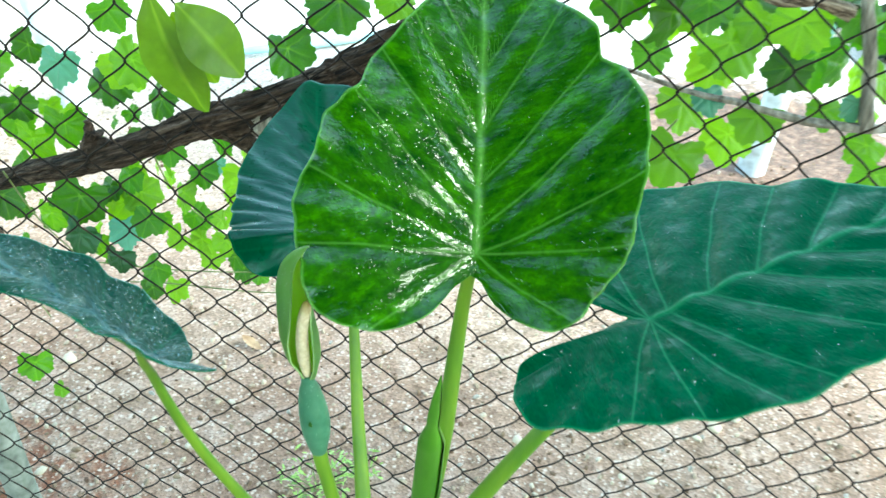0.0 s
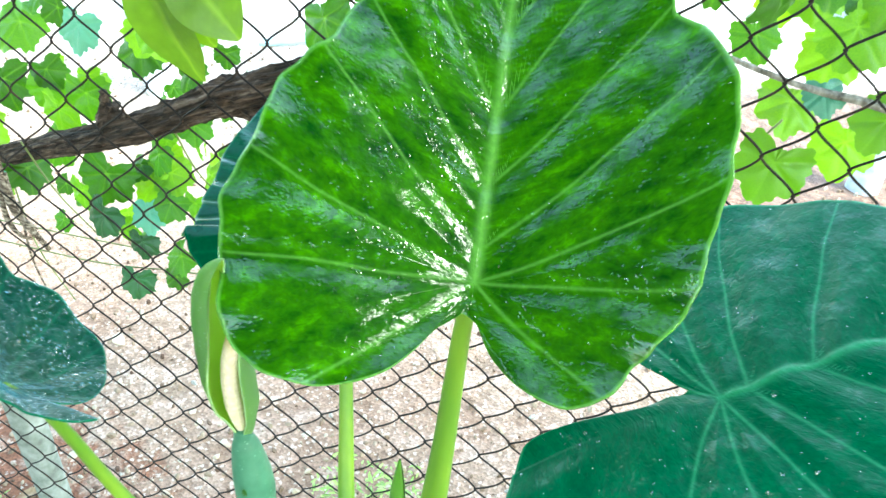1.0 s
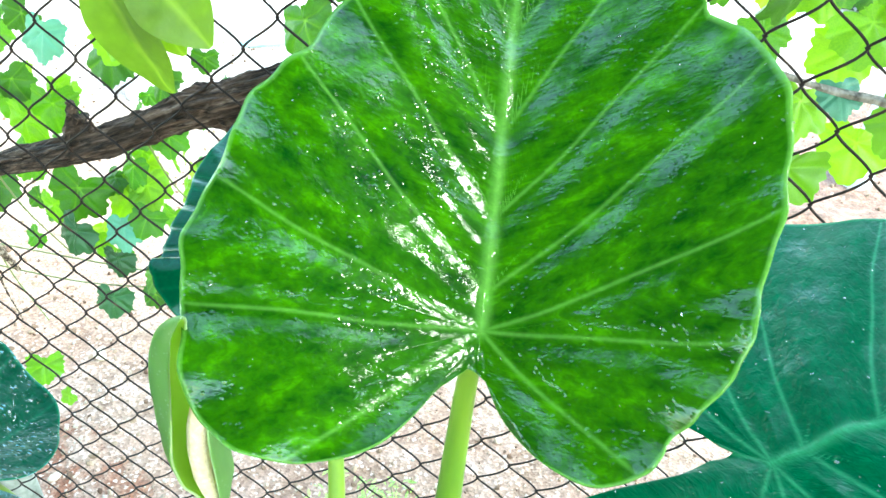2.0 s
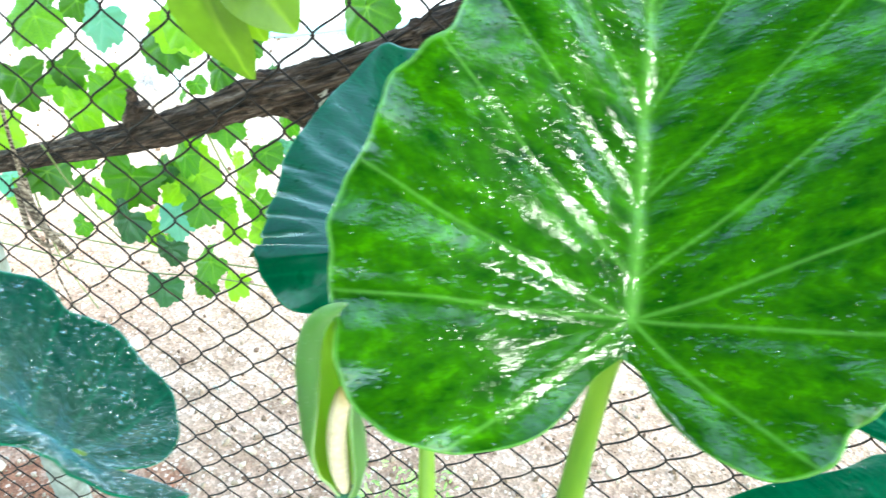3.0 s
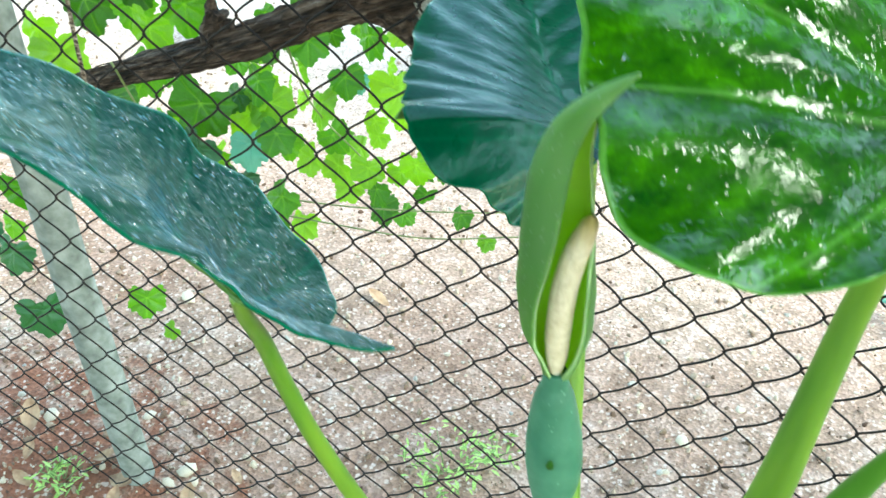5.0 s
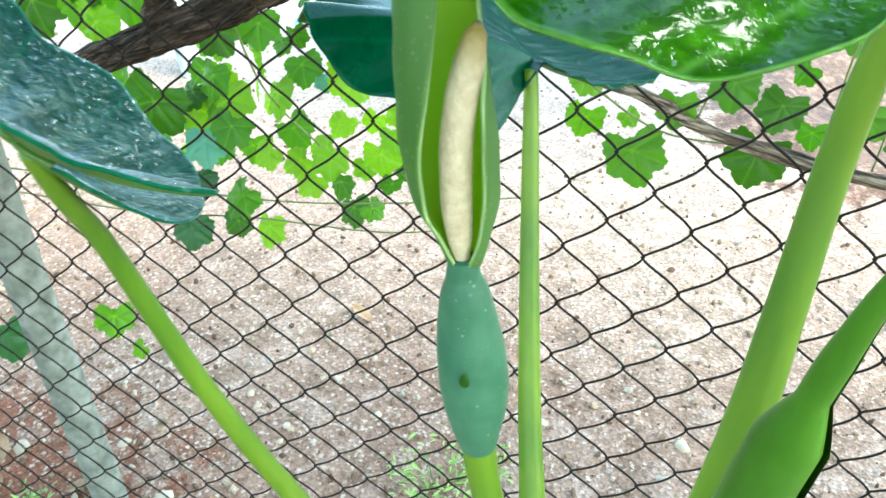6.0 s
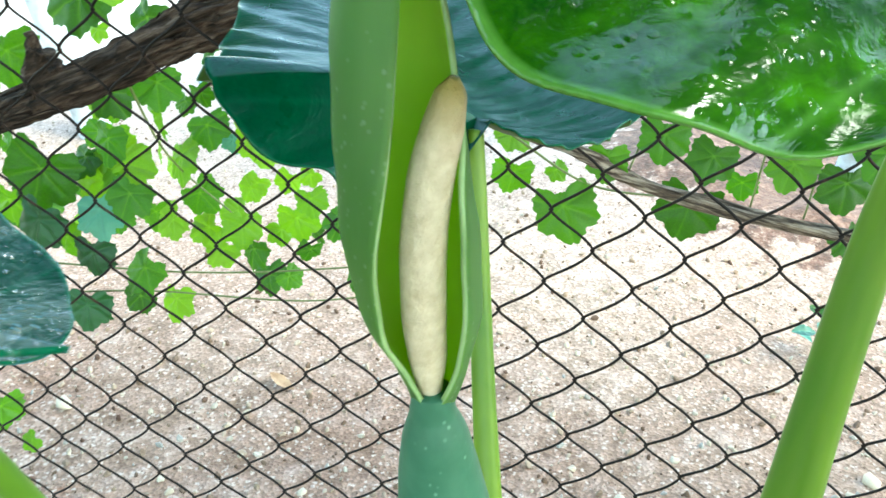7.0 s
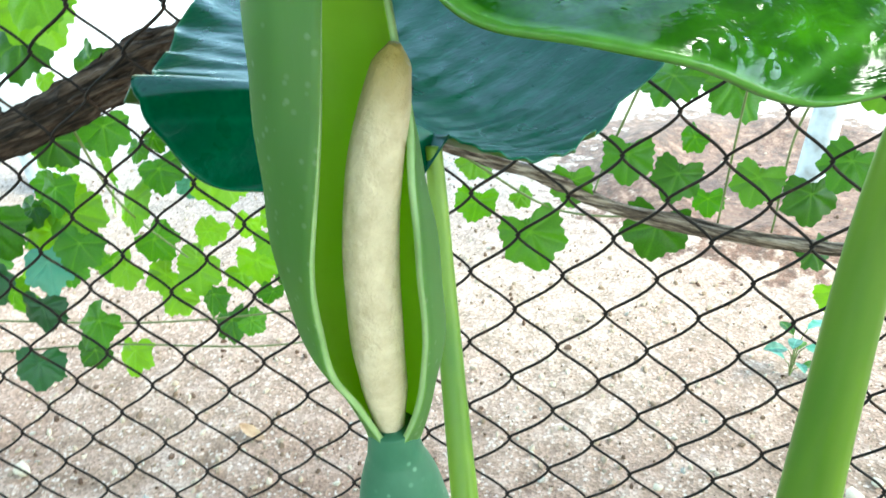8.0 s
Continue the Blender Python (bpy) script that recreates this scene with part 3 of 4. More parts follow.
def water_drops(blade, count, size, seed):
    """Small domes of water standing on the upper face of a blade, thicker along some bands."""
    rng = random.Random(seed)
    me = blade.data
    verts, faces = [], []
    done = 0
    while done < count:
        q = me.vertices[rng.randrange(len(me.vertices))]
        if rng.random() > math.hypot(q.co.x, q.co.y) / 0.13 or noise.noise(q.co * 45) < rng.uniform(-0.5, 0.3):
            continue
        done += 1
        n = q.normal
        u = n.orthogonal().normalized()
        w = n.cross(u)
        r = size * (0.35 + 0.65 * rng.random() ** 3)
        long = rng.uniform(1.0, 1.7)
        spin = rng.uniform(0, 3.1)
        b = len(verts)
        verts.append(q.co + n * r * 0.55)
        for ring, h in ((0.55, 0.43), (0.9, 0.18), (1.0, -0.05)):
            for k in range(8):
                a = math.pi * k / 4
                x, y = r * ring * math.cos(a) * long, r * ring * math.sin(a)
                verts.append(q.co + n * r * h + u * (x * math.cos(spin) - y * math.sin(spin)) + w * (x * math.sin(spin) + y * math.cos(spin)))
        faces += [(b, b + 1 + k, b + 1 + (k + 1) % 8) for k in range(8)]
        for g in range(2):
            o = b + 1 + 8 * g
            faces += [(o + k, o + 8 + k, o + 8 + (k + 1) % 8, o + (k + 1) % 8) for k in range(8)]
    ob = part("dew", mesh_from("dew", verts, faces, WATER), blade, "scattered clear water drops")
    tagged(ob, "scattered clear water drops", kind="stuff")


def pinnate(places):
    """Side veins: where each leaves the midrib and at what angle to it, and three more from the stalk."""
    n = max(1, len(places) - 1)
    return [(v, 72 - 40 * k / n, 1.2) for k, v in enumerate(places)] + [(0, 84, 1.2), (0, 106, 1.8), (0, 130, 2.5)]


FAN = [(0.014, 50, 1.0), (0.044, 39, 0.8), (0.08, 33, 0.6), (0.125, 29, 0.5), (0.17, 26, 0.4), (0, 70, 1.2), (0, 93, 0.6), (0, 134, 0.8)]
MAIN = ((-171, .015), (-152, .026), (-146, .054), (-138, .071), (-128, .089), (-116, .102), (-104, .105), (-82, .112), (-73, .116), (-65, .113), (-49, .126), (-41, .127), (-33, .139), (-18, .163), (-8, .200), (0, .252), (7, .204), (14, .183), (24, .164), (30, .142), (34, .142), (45, .125), (54, .113), (65, .098), (86, .084), (93, .081), (114, .072), (128, .071), (140, .065), (151, .053), (160, .036), (170, .019))
main_leaf = leaf((.1055, .329, 1.0198), (-.1005, .7691, .6312), (.1601, -.6136, .7732), MAIN,
     lambda u, v: np.where(u < 0, .317, .287) * np.sqrt(u * u + 0.00001) + 3.03 * np.where(v < 0, v * v, 0) - 0.45 * np.where(v > 0.1, (v - 0.1) ** 2, 0) + np.where(u < 0, -1.74, 3.21) * u * u + 21.3 * np.where(v < 0, v * v * u, 0),
     0.25, YOUNG, "glossy wet bright green leaf with pale veins", fan=FAN, seed=1, groove=0.001, quilt=0.0022, wave=0.003, ragged=0.03, relief=0.0009)
RIGHT = ((-164, .034), (-150, .021), (-127, .014), (-117, .049), (-105, .084), (-90, .114), (-76, .143), (-63, .163), (-49, .170), (-35, .170), (-25, .177), (-11, .194), (-4, .239), (2, .289), (9, .240), (25, .175), (40, .145), (53, .125), (62, .115), (78, .109), (99, .092), (117, .087), (140, .094), (160, .101), (174, .094), (-174, .084), (-168, .059))
right_leaf = leaf((.2141, .3165, .9976), (.8445, .4041, .3516), (-.3943, .0248, .9186), RIGHT, lambda u, v: -0.24 * v * v,
     0.29, OLD, "broad matt blue-green leaf with pale veins", fan=pinnate((0.012, 0.04, 0.072, 0.108, 0.15)), seed=2, groove=0.0013, quilt=0.0024, relief=0.0007)
LEFT = ((-168, .024), (-153, .045), (-135, .038), (-110, .027), (-83, .025), (-60, .042), (-43, .058), (-36, .065), (-33, .094), (-31, .100), (-27, .109), (-19, .140), (-8, .180), (0, .211), (5, .180), (12, .155), (21, .131), (32, .115), (45, .104), (54, .100), (65, .088), (79, .088), (89, .086), (101, .084), (116, .069), (128, .054), (142, .028), (160, .014), (178, .009))
left_leaf = leaf((-.0772, .2453, .9807), (-.7833, -.0082, .6215), (.4486, .6847, .5744), LEFT,
     lambda u, v: np.where(u < 0, -8.06, 5.23) * u * u - .73 * v * v + .99 * u * v + 2.2 * u * u * v + 8.77 * np.where(v < 0, v * v, 0) + .68 * np.where(v < 0, v * np.abs(u), 0) + np.where(u < 0, .36, -.196) * np.sqrt(u * u + 0.00001),
     0.21, WET, "drooping wet blue-green leaf folded along its midrib", fan=pinnate((0.012, 0.036, 0.062, 0.092, 0.125)), seed=3, groove=0.0012, quilt=0.0026, relief=0.0007, wave=0.0009, ragged=0.005)
BACK = ((-165, .023), (-147, .036), (-131, .045), (-120, .055), (-111, .073), (-104, .087), (-93, .098), (-84, .089), (-72, .090), (-61, .095), (-48, .102), (-37, .119), (-23, .145), (-11, .181), (-1, .216), (8, .217), (13, .203), (28, .181), (45, .152), (60, .129), (76, .102), (79, .082), (87, .071), (94, .058), (105, .051), (118, .042), (135, .030), (155, .018), (176, .008))
leaf((-.0034, .4502, .9342), (-.5381, .8428, .0151), (.5029, .3066, .8081), BACK,
     lambda u, v: -np.where(u < 0, 1.554 * np.maximum(0, .12 * u - .99 * v), -.295 * np.maximum(0, -.05 * u - .99 * v)) + np.where(u > 0, 7.72, -4.51) * u * u + 1.315 * v * np.abs(v) + 1.09 * u * v + np.where(v < 0, .95, 0) * u * u,
     0.2, PLEATED, "broad blue-green leaf behind the flower", fan=pinnate((0.006, 0.018, 0.032, 0.048, 0.066, 0.086, 0.11, 0.138, 0.166)), seed=4, wave=0.002, waves=29, relief=0.0008, groove=0.0011, quilt=0.0009)

water_drops(main_leaf, 150, .0005, 1)
water_drops(left_leaf, 1800, .0008, 2)
water_drops(right_leaf, 500, .0007, 3)

FOOT = (.078, .30, .60)
for knots, radii, label in (
        (((.1052, .3305, 1.0155), (.1014, .3345, .99), (.0990, .3355, .955), (.0972, .3303, .91), (.0950, .3233, .87), (.0900, .3153, .82), (.082, .308, .74), FOOT), (.0036, .0043, .005, .006, .0072, .0085, .010, .012), "thick pale green leaf stalk"),
        (((.2148, .316, .9935), (.199, .311, .96), (.160, .303, .90), (.115, .30, .80), (.090, .30, .70), FOOT), (.003, .0048, .0055, .007, .008, .011), "arching pale green leaf stalk"),
        (((-.0772, .2468, .9765), (-.0815, .256, .96), (-.0850, .2674, .94), (-.0856, .2776, .91), (-.0792, .2859, .87), (-.0626, .2939, .82), (-.0338, .3021, .76), (.0235, .306, .68), FOOT), (.002, .0026, .003, .0033, .0036, .004, .0045, .006, .010), "slanting pale green leaf stalk"),
        (((-.0030, .4450, .931), (-.0010, .4407, .91), (.0034, .4288, .87), (.0100, .4099, .82), (.0200, .3824, .76), (.0385, .3419, .68), FOOT), (.003, .0036, .0043, .005, .006, .008, .011), "upright pale green leaf stalk")):
    v, f = tube(curve_points(knots, 14), radii, 16)
    plant_part("leaf_stalk", v, f, STALK, label)
v, f = tube(curve_points(((.078, .30, .64), (.078, .30, .55), (.08, .30, .3), (.078, .30, -.05)), 12), (.02, .03, .036, .04), 24, 0.08, 4)
plant_part("stem", v, f, STALK, "stout green stem")

# flower: bulb, spathe and spadix
v, f = tube(curve_points(((.0092, .286, .940), (.0095, .286, .9345), (.0100, .286, .929), (.0108, .286, .9205), (.0122, .285, .911), (.0136, .284, .9005), (.0146, .283, .8915), (.0153, .282, .884), (.0162, .2815, .877)), 12), (.0038, .0047, .0066, .0082, .0095, .0099, .0089, .0071, .0053), 28)
flower = plant_part("flower_bulb", v, f, BULB, "smooth blue-green swollen flower base on a stalk")
v, f = tube(curve_points(((.0162, .2815, .8775), (.019, .281, .86), (.03, .285, .80), (.06, .295, .68), FOOT), 12), (.0051, .0048, .0048, .006, .009), 24)
plant_part("flower_stalk", v, f, STALK, "slim pale green flower stalk")
# rows of the hood: height, centre across, radius, way the opening faces, half its width (degrees)
HOOD = ((.9365, .0092, .0043, 5, 2), (.9405, .0093, .0053, 6, 26), (.947, .0086, .0074, 9, 39), (.955, .0072, .0103, 12, 40), (.965, .0058, .0116, 17, 39), (.975, .0046, .0117, 22, 37), (.985, .0036, .0110, 33, 36), (.995, .0026, .0101, 48, 40),
        (1.006, .0017, .0089, 62, 43), (1.018, .0019, .0073, 72, 45), (1.0285, .0050, .0056, 80, 52), (1.036, .0096, .0043, 86, 60), (1.0425, .0145, .0022, 90, 68), (1.0455, .0172, .0006, 90, 80))


def spathe():
    knots = [(x, z, r) for z, x, r, a, g in HOOD]
    rows = curve_points(knots, 8)
    turn = curve_points([(a, g, 0) for z, x, r, a, g in HOOD], 8)
    verts, faces, m = [], [], 40
    for (x, z, r), (a0, g, _) in zip(rows, turn):
        y = .2875 - 0.0075 * max(0, (z - 1.02) / .02) ** 1.5
        for k in range(m + 1):
            w = k / m
            a = radians(a0 - 90) + radians(g) + (2 * math.pi - 2 * radians(g)) * w
            lip = 1 + 0.05 * math.exp(-(min(w, 1 - w) / 0.035) ** 2) + 0.012 * math.sin(z * 420 + w * 9)
            verts.append((x + r * lip * math.cos(a), y + r * lip * math.sin(a), z))
    for i in range(len(rows) - 1):
        faces += [(i * (m + 1) + k, i * (m + 1) + k + 1, (i + 1) * (m + 1) + k + 1, (i + 1) * (m + 1) + k) for k in range(m)]
    return verts, faces


v, f = spathe()
hood = part("spathe", mesh_from("spathe", [Vector(q) - BASE for q in v], f, SPATHE), flower, "pale green hooded spathe, open at the front")
sol = hood.modifiers.new("thickness", "SOLIDIFY")
sol.thickness = 0.001
hood.data.materials.append(LIT_INSIDE)
hood.data.materials.append(LIP)
sol.material_offset, sol.material_offset_rim = 1, 2
v, f = tube(curve_points(((.0088, .2865, .9395), (.0084, .2855, .948), (.0078, .2845, .958), (.0076, .2845, .972), (.0086, .285, .984), (.0104, .285, .993), (.0116, .2845, .9985), (.0121, .2843, 1.0012)), 10), (.0023, .0036, .0040, .0041, .0039, .0034, .0025, .0008), 28, 0.03, 3)
scar = bmesh.new()
bmesh.ops.create_icosphere(scar, subdivisions=2, radius=1)
for q in scar.verts:
    q.co = Vector((q.co.x * .0011 * (1.2 - 0.5 * q.co.z), q.co.y * .0004, q.co.z * .0026)) + Vector((.0132, .2745, .9085)) - BASE
scar_mesh = bpy.data.meshes.new("scar")
scar.to_mesh(scar_mesh)
scar.free()
scar_mesh.materials.append(ROLLED)
part("scar", scar_mesh, flower, "dark scar on the flower base")
part("spadix", mesh_from("spadix", [Vector(q) - BASE for q in v], f, SPADIX), flower, "cream rod-shaped spadix")


# ---- grapevine ----
vine = thing("grapevine", (-0.3, 0.735, 0), "old grapevine with dark bark and lobed leaves along a fence", "vine")
VB = Vector((-0.3, 0.735, 0))


def vine_rod(name, knots, radii, mat, label="", sides=14, rough=0.25, seed=0, per=10):
    v, f = tube(curve_points(knots, per), radii, sides, rough, seed)
    return part(name, mesh_from(name, [Vector(q) - VB for q in v], f, mat), vine, label)


vine_rod("vine_trunk", ((-1.4, .86, .55), (-1.06, .825, .623), (-.91, .825, .652), (-.775, .825, .666), (-.574, .775, .747), (-.41, .737, .815), (-.325, .737, .852), (-.265, .737, .883), (-.20, .737, .906), (-.11, .735, .951), (-.062, .737, .981), (.03, .745, 1.04), (.15, .76, 1.12)),
         (.013, .013, .013, .013, .014, .015, .017, .02, .021, .018, .018, .018, .018), BARK, "gnarled dark brown flaking vine trunk", 90, 0.26, 2, 30)
vine_rod("broken_stub", ((-.20, .737, .905), (-.178, .728, .893), (-.160, .724, .905)), (.018, .0135, .009), GREYWOOD, "grey broken branch stub", 24, 0.4, 6)
vine_rod("hanging_shoot", ((-.235, .737, .885), (-.205, .735, .868), (-.188, .74, .845), (-.18, .75, .80)), (.014, .012, .009, .006), BARK, "", 24, 0.4, 7)
vine_rod("knot", ((-.415, .737, .812), (-.407, .733, .838), (-.396, .731, .858)), (.014, .0115, .009), BARK, "broken knob on the trunk", 20, 0.6, 11)
vine_rod("knot", ((-.405, .735, .83), (-.39, .731, .842), (-.380, .729, .847)), (.009, .008, .006), BARK, "", 16, 0.6, 15)
vine_rod("knot", ((-.406, .733, .85), (-.402, .731, .866), (-.404, .730, .873)), (.006, .005, .0042), BARK, "", 14, 0.5, 16)
for knots, radii in ((((-.575, .728, .72), (-.57, .724, .80), (-.563, .724, .90), (-.56, .73, 1.02)), (.0026, .0022, .0016)), (((-.578, .73, .735), (-.567, .722, .695), (-.548, .72, .667), (-.538, .73, .63)), (.007, .006, .0035)),
                     (((-.59, .73, .72), (-.578, .718, .675), (-.562, .716, .655), (-.552, .72, .65)), (.004, .0035, .002)), (((-.572, .726, .71), (-.555, .716, .685), (-.532, .716, .672)), (.004, .003, .0015)), (((-.56, .726, .70), (-.56, .72, .62), (-.553, .725, .55)), (.002, .0016, .001))):
    vine_rod("dry_twig", knots, radii, CANE, "dry grey-brown twig", 8, 0.3, 17)
TRUNK = curve_points(((-1.06, .825, .623), (-.91, .825, .652), (-.775, .825, .666), (-.574, .775, .747), (-.41, .737, .815), (-.325, .737, .852), (-.265, .737, .883), (-.20, .737, .906), (-.11, .735, .951), (-.062, .737, .981)), 20)
TRUNK_R = np.interp(np.linspace(0, 1, len(TRUNK)), np.linspace(0, 1, 10), (.013, .013, .013, .014, .015, .017, .02, .021, .018, .018))
strip_rng = random.Random(31)
for k in range(46):
    i = strip_rng.randrange(10, len(TRUNK) - 34)
    n = strip_rng.randrange(9, 24)
    a0, wide, lift0 = strip_rng.uniform(-0.2, 3.4), strip_rng.uniform(.0012, .003), strip_rng.uniform(0.0, .004)
    verts, faces = [], []
    for j in range(n):
        t = j / (n - 1)
        w = wide * math.sin(math.pi * (0.12 + 0.86 * t)) ** 0.6
        r = TRUNK_R[i + j] * 1.0 + lift0 * t * t + 0.0012 * math.sin(7 * t + k)
        for q, d in ((-1, 0), (0, .0008), (1, 0)):
            a = a0 + 0.25 * t + q * w / TRUNK_R[i + j]
            verts.append(Vector(TRUNK[i + j]) + Vector((-math.sin(a) * 0.35, -math.sin(a), math.cos(a))) * (r + d) - VB)
    for j in range(n - 1):
        b = 3 * j
        faces += [(b, b + 1, b + 4, b + 3), (b + 1, b + 2, b + 5, b + 4)]
    ob = part("bark_strip", mesh_from("bark_strip", verts, faces, BARK), vine)
    ob.modifiers.new("thickness", "SOLIDIFY").thickness = 0.0006
vine_rod("cane", ((-.10, .80, .84), (-.02, .785, .806), (.05, .78, .787), (.099, .78, .765), (.194, .78, .743), (.294, .78, .732), (.5, .79, .72), (.9, .8, .70)), (.005, .0058, .006, .0055, .0065, .006, .006, .005), CANE, "grey-brown woody cane", 24, 0.45, 12, 18)
vine_rod("cane", ((.20, .79, .995), (.30, .78, .972), (.352, .78, .966), (.417, .78, .954), (.479, .78, .951), (.6, .8, .95)), (.002, .0027, .0034, .004, .0055, .005), GREYWOOD, "thin grey-green cane", 16, 0.45, 13, 18)
vine_rod("cane", ((.44, .78, 1.16), (.452, .78, 1.088), (.477, .78, 1.025), (.498, .78, .95)), (.0055, .006, .006, .0075), GREYWOOD, "upright grey weathered cane", 24, 0.5, 14, 18)
vine_rod("cane", ((.44, .775, 1.075), (.40, .77, 1.085), (.36, .77, 1.082), (.31, .775, 1.10)), (.008, .006, .005, .004), CANE, "short brown side cane", 16, 0.45, 18, 14)


def grape_leaf(seed, mat):
    """A lobed, toothed, slightly folded leaf about 1 wide; the stalk joins at the origin, the tip points to +y."""
    rng = random.Random(seed)
    na, nr = 84, 7
    verts, faces, vein, tooth = [(0, 0, -0.035)], [], [0.25], 1.0
    lobes = ((0, .62), (54, .56), (-54, .56), (110, .5), (-110, .5))
    for i in range(1, nr + 1):
        s = i / nr
        for k in range(na):
            a = -180 + 360 * k / na
            r = 0.10
            for c, l in lobes:
                d = abs((a - c + 180) % 360 - 180)
                r = max(r, l * (1 - 0.24 * (d / 30) ** 1.5) if d < 46 else 0)
            r = max(r, (0.46 + 0.03 * math.sin(seed * 1.7 + a * 0.02)) if abs(a) < 140 else 0.2)
            if i == nr:
                tooth = rng.uniform(0.3, 1.4) if k % 4 == 0 else tooth
                r *= 1 + tooth * (0.05, 0.012, -0.04, 0.004)[k % 4] + rng.uniform(-.015, .015)
            u, v = s * r * math.sin(radians(a)), s * r * math.cos(radians(a))
            z = -0.3 * abs(u) ** 1.4 - 0.3 * v * v * (1 if v > 0 else 0.3) + 0.05 * noise.noise(Vector((u * 5, v * 5, seed)))
            dv = min(abs(math.sin(radians(a - c))) * s * r if abs((a - c + 180) % 360 - 180) < 60 else 1 for c, l in lobes)
            verts.append((u, v, z - 0.035 * math.exp(-(dv / 0.05) ** 2) + 0.03 * s ** 3 * math.sin(a * 0.11 + seed)))
            vein.append(math.exp(-(dv / 0.013) ** 2) * 0.1)
    faces += [(0, 1 + (k + 1) % na, 1 + k) for k in range(na)]
    for i in range(nr - 1):
        a = 1 + i * na
        faces += [(a + k, a + (k + 1) % na, a + na + (k + 1) % na, a + na + k) for k in range(na)]
    me = mesh_from("grape_leaf", verts, faces, mat)
    set_attribute(me, "vein", vein)
    return me


GRAPE_LEAVES = [grape_leaf(s, GRAPE) for s in range(8)]
PAINTED_SHEEN_LEAF, SHADED_LEAF, MID_LEAF = grape_leaf(8, BLUISH), grape_leaf(9, SHADED_GREEN), grape_leaf(10, MIDGREEN)
leaf_rng = random.Random(7)


def grape_leaf_at(p, size, spread=1.0, mesh=None):
    """A leaf that hangs with its tip down and its upper face to the light."""
    g = leaf_rng.gauss
    along = (g(0, 0.75) * spread, -0.35 + g(0, 0.4) * spread, -1 + g(0, 0.35) * spread)
    face = (g(0, 0.4) * spread, -0.75 + g(0, 0.35) * spread, 0.7 + g(0, 0.3) * spread)
    part("leaf", mesh or leaf_rng.choice(GRAPE_LEAVES), vine, at=Matrix.Translation(-VB) @ framed(p, along, face) @ Matrix.Scale(size, 4))


def grape_leaves(count, xs, ys, zs, size):
    for _ in range(count):
        p = Vector((leaf_rng.uniform(*xs), leaf_rng.uniform(*ys), leaf_rng.uniform(*zs)))
        s = leaf_rng.uniform(*size)
        q = leaf_rng.random()
        grape_leaf_at(p, s, 1.0, PAINTED_SHEEN_LEAF if q < 0.08 else SHADED_LEAF if q < 0.1 else None)


TRELLIS_LEAVES_LOW = ((-.760, .86, .726, .064), (-.720, .84, .702, .079), (-.694, .86, .293, .060), (-.681, .87, .769, .077), (-.632, .83, .278, .031), (-.603, .86, .694, .063), (-.601, .86, .780, .056), (-.598, .79, .692, .060), (-.595, .86, .807, .051), (-.585, .86, .623, .057), (-.553, .86, .895, .048), (-.545, .81, .775, .066), (-.501, .82, .679, .082), (-.483, .81, .616, .046), (-.475, .86, .690, .046), (-.471, .78, .821, .063), (-.451, .85, .663, .065), (-.441, .86, .854, .073), (-.438, .87, .759, .051))
TRELLIS_LEAVES_MID = ((-.437, .85, .716, .052), (-.429, .86, .682, .061), (-.418, .84, .960, .053), (-.405, .87, .507, .050), (-.399, .83, .893, .067), (-.396, .79, .567, .039), (-.391, .80, .593, .053), (-.380, .85, .745, .043), (-.377, .78, .693, .047), (-.376, .83, .790, .034), (-.366, .79, .914, .063), (-.363, .84, .847, .052), (-.343, .79, .665, .039), (-.341, .82, .718, .052), (-.337, .84, .670, .044), (-.334, .79, .805, .044), (-.332, .84, .631, .040), (-.318, .84, .747, .045), (-.304, .81, .625, .037))
TRELLIS_LEAVES_NEAR = ((-.296, .86, .788, .054), (-.279, .81, .654, .043), (-.270, .82, .696, .029), (-.270, .81, .628, .041), (-.267, .86, .731, .060), (-.262, .87, .621, .035), (-.242, .83, .589, .030), (-.233, .79, .761, .045), (-.228, .83, .656, .046), (-.208, .81, .638, .028), (-.208, .82, .689, .034), (-.177, .82, .936, .074), (-.137, .83, .577, .023), (-.123, .87, .984, .082), (-.045, .83, 1.012, .049), (-.013, .82, .776, .034), (-.010, .83, .730, .041), (.029, .84, .738, .022), (.145, .80, .855, .049))
TRELLIS_LEAVES_HIGH = ((.175, .83, .801, .026), (.189, .81, .752, .028), (.199, .82, .844, .058), (.213, .80, 1.047, .072), (.262, .85, .978, .050), (.272, .80, 1.028, .079), (.299, .84, .690, .035), (.301, .79, 1.054, .057), (.315, .86, .909, .066), (.335, .86, .635, .038), (.344, .83, .994, .075), (.372, .84, 1.026, .054), (.407, .81, 1.032, .065), (.458, .80, .999, .049), (.477, .85, .929, .043), (.559, .84, .852, .059))
PAINTED_SHEEN_LEAVES = ((-.460, .78, .907, .056), (-.422, .79, .664, .054), (.323, .78, .958, .040), (.481, .78, .966, .039))
SHADED_LEAVES = ((-.918, .79, .404, .085), (-.844, .78, .400, .069), (-.839, .79, .271, .084), (-.811, .79, .765, .053), (-.486, .78, .648, .062), (-.463, .79, .542, .053), (-.433, .78, .620, .048))
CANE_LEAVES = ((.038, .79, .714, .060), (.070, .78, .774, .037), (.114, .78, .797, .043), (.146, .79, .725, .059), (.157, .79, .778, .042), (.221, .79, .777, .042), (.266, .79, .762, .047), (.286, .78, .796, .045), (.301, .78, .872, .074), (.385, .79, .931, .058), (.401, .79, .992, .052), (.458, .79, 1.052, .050))
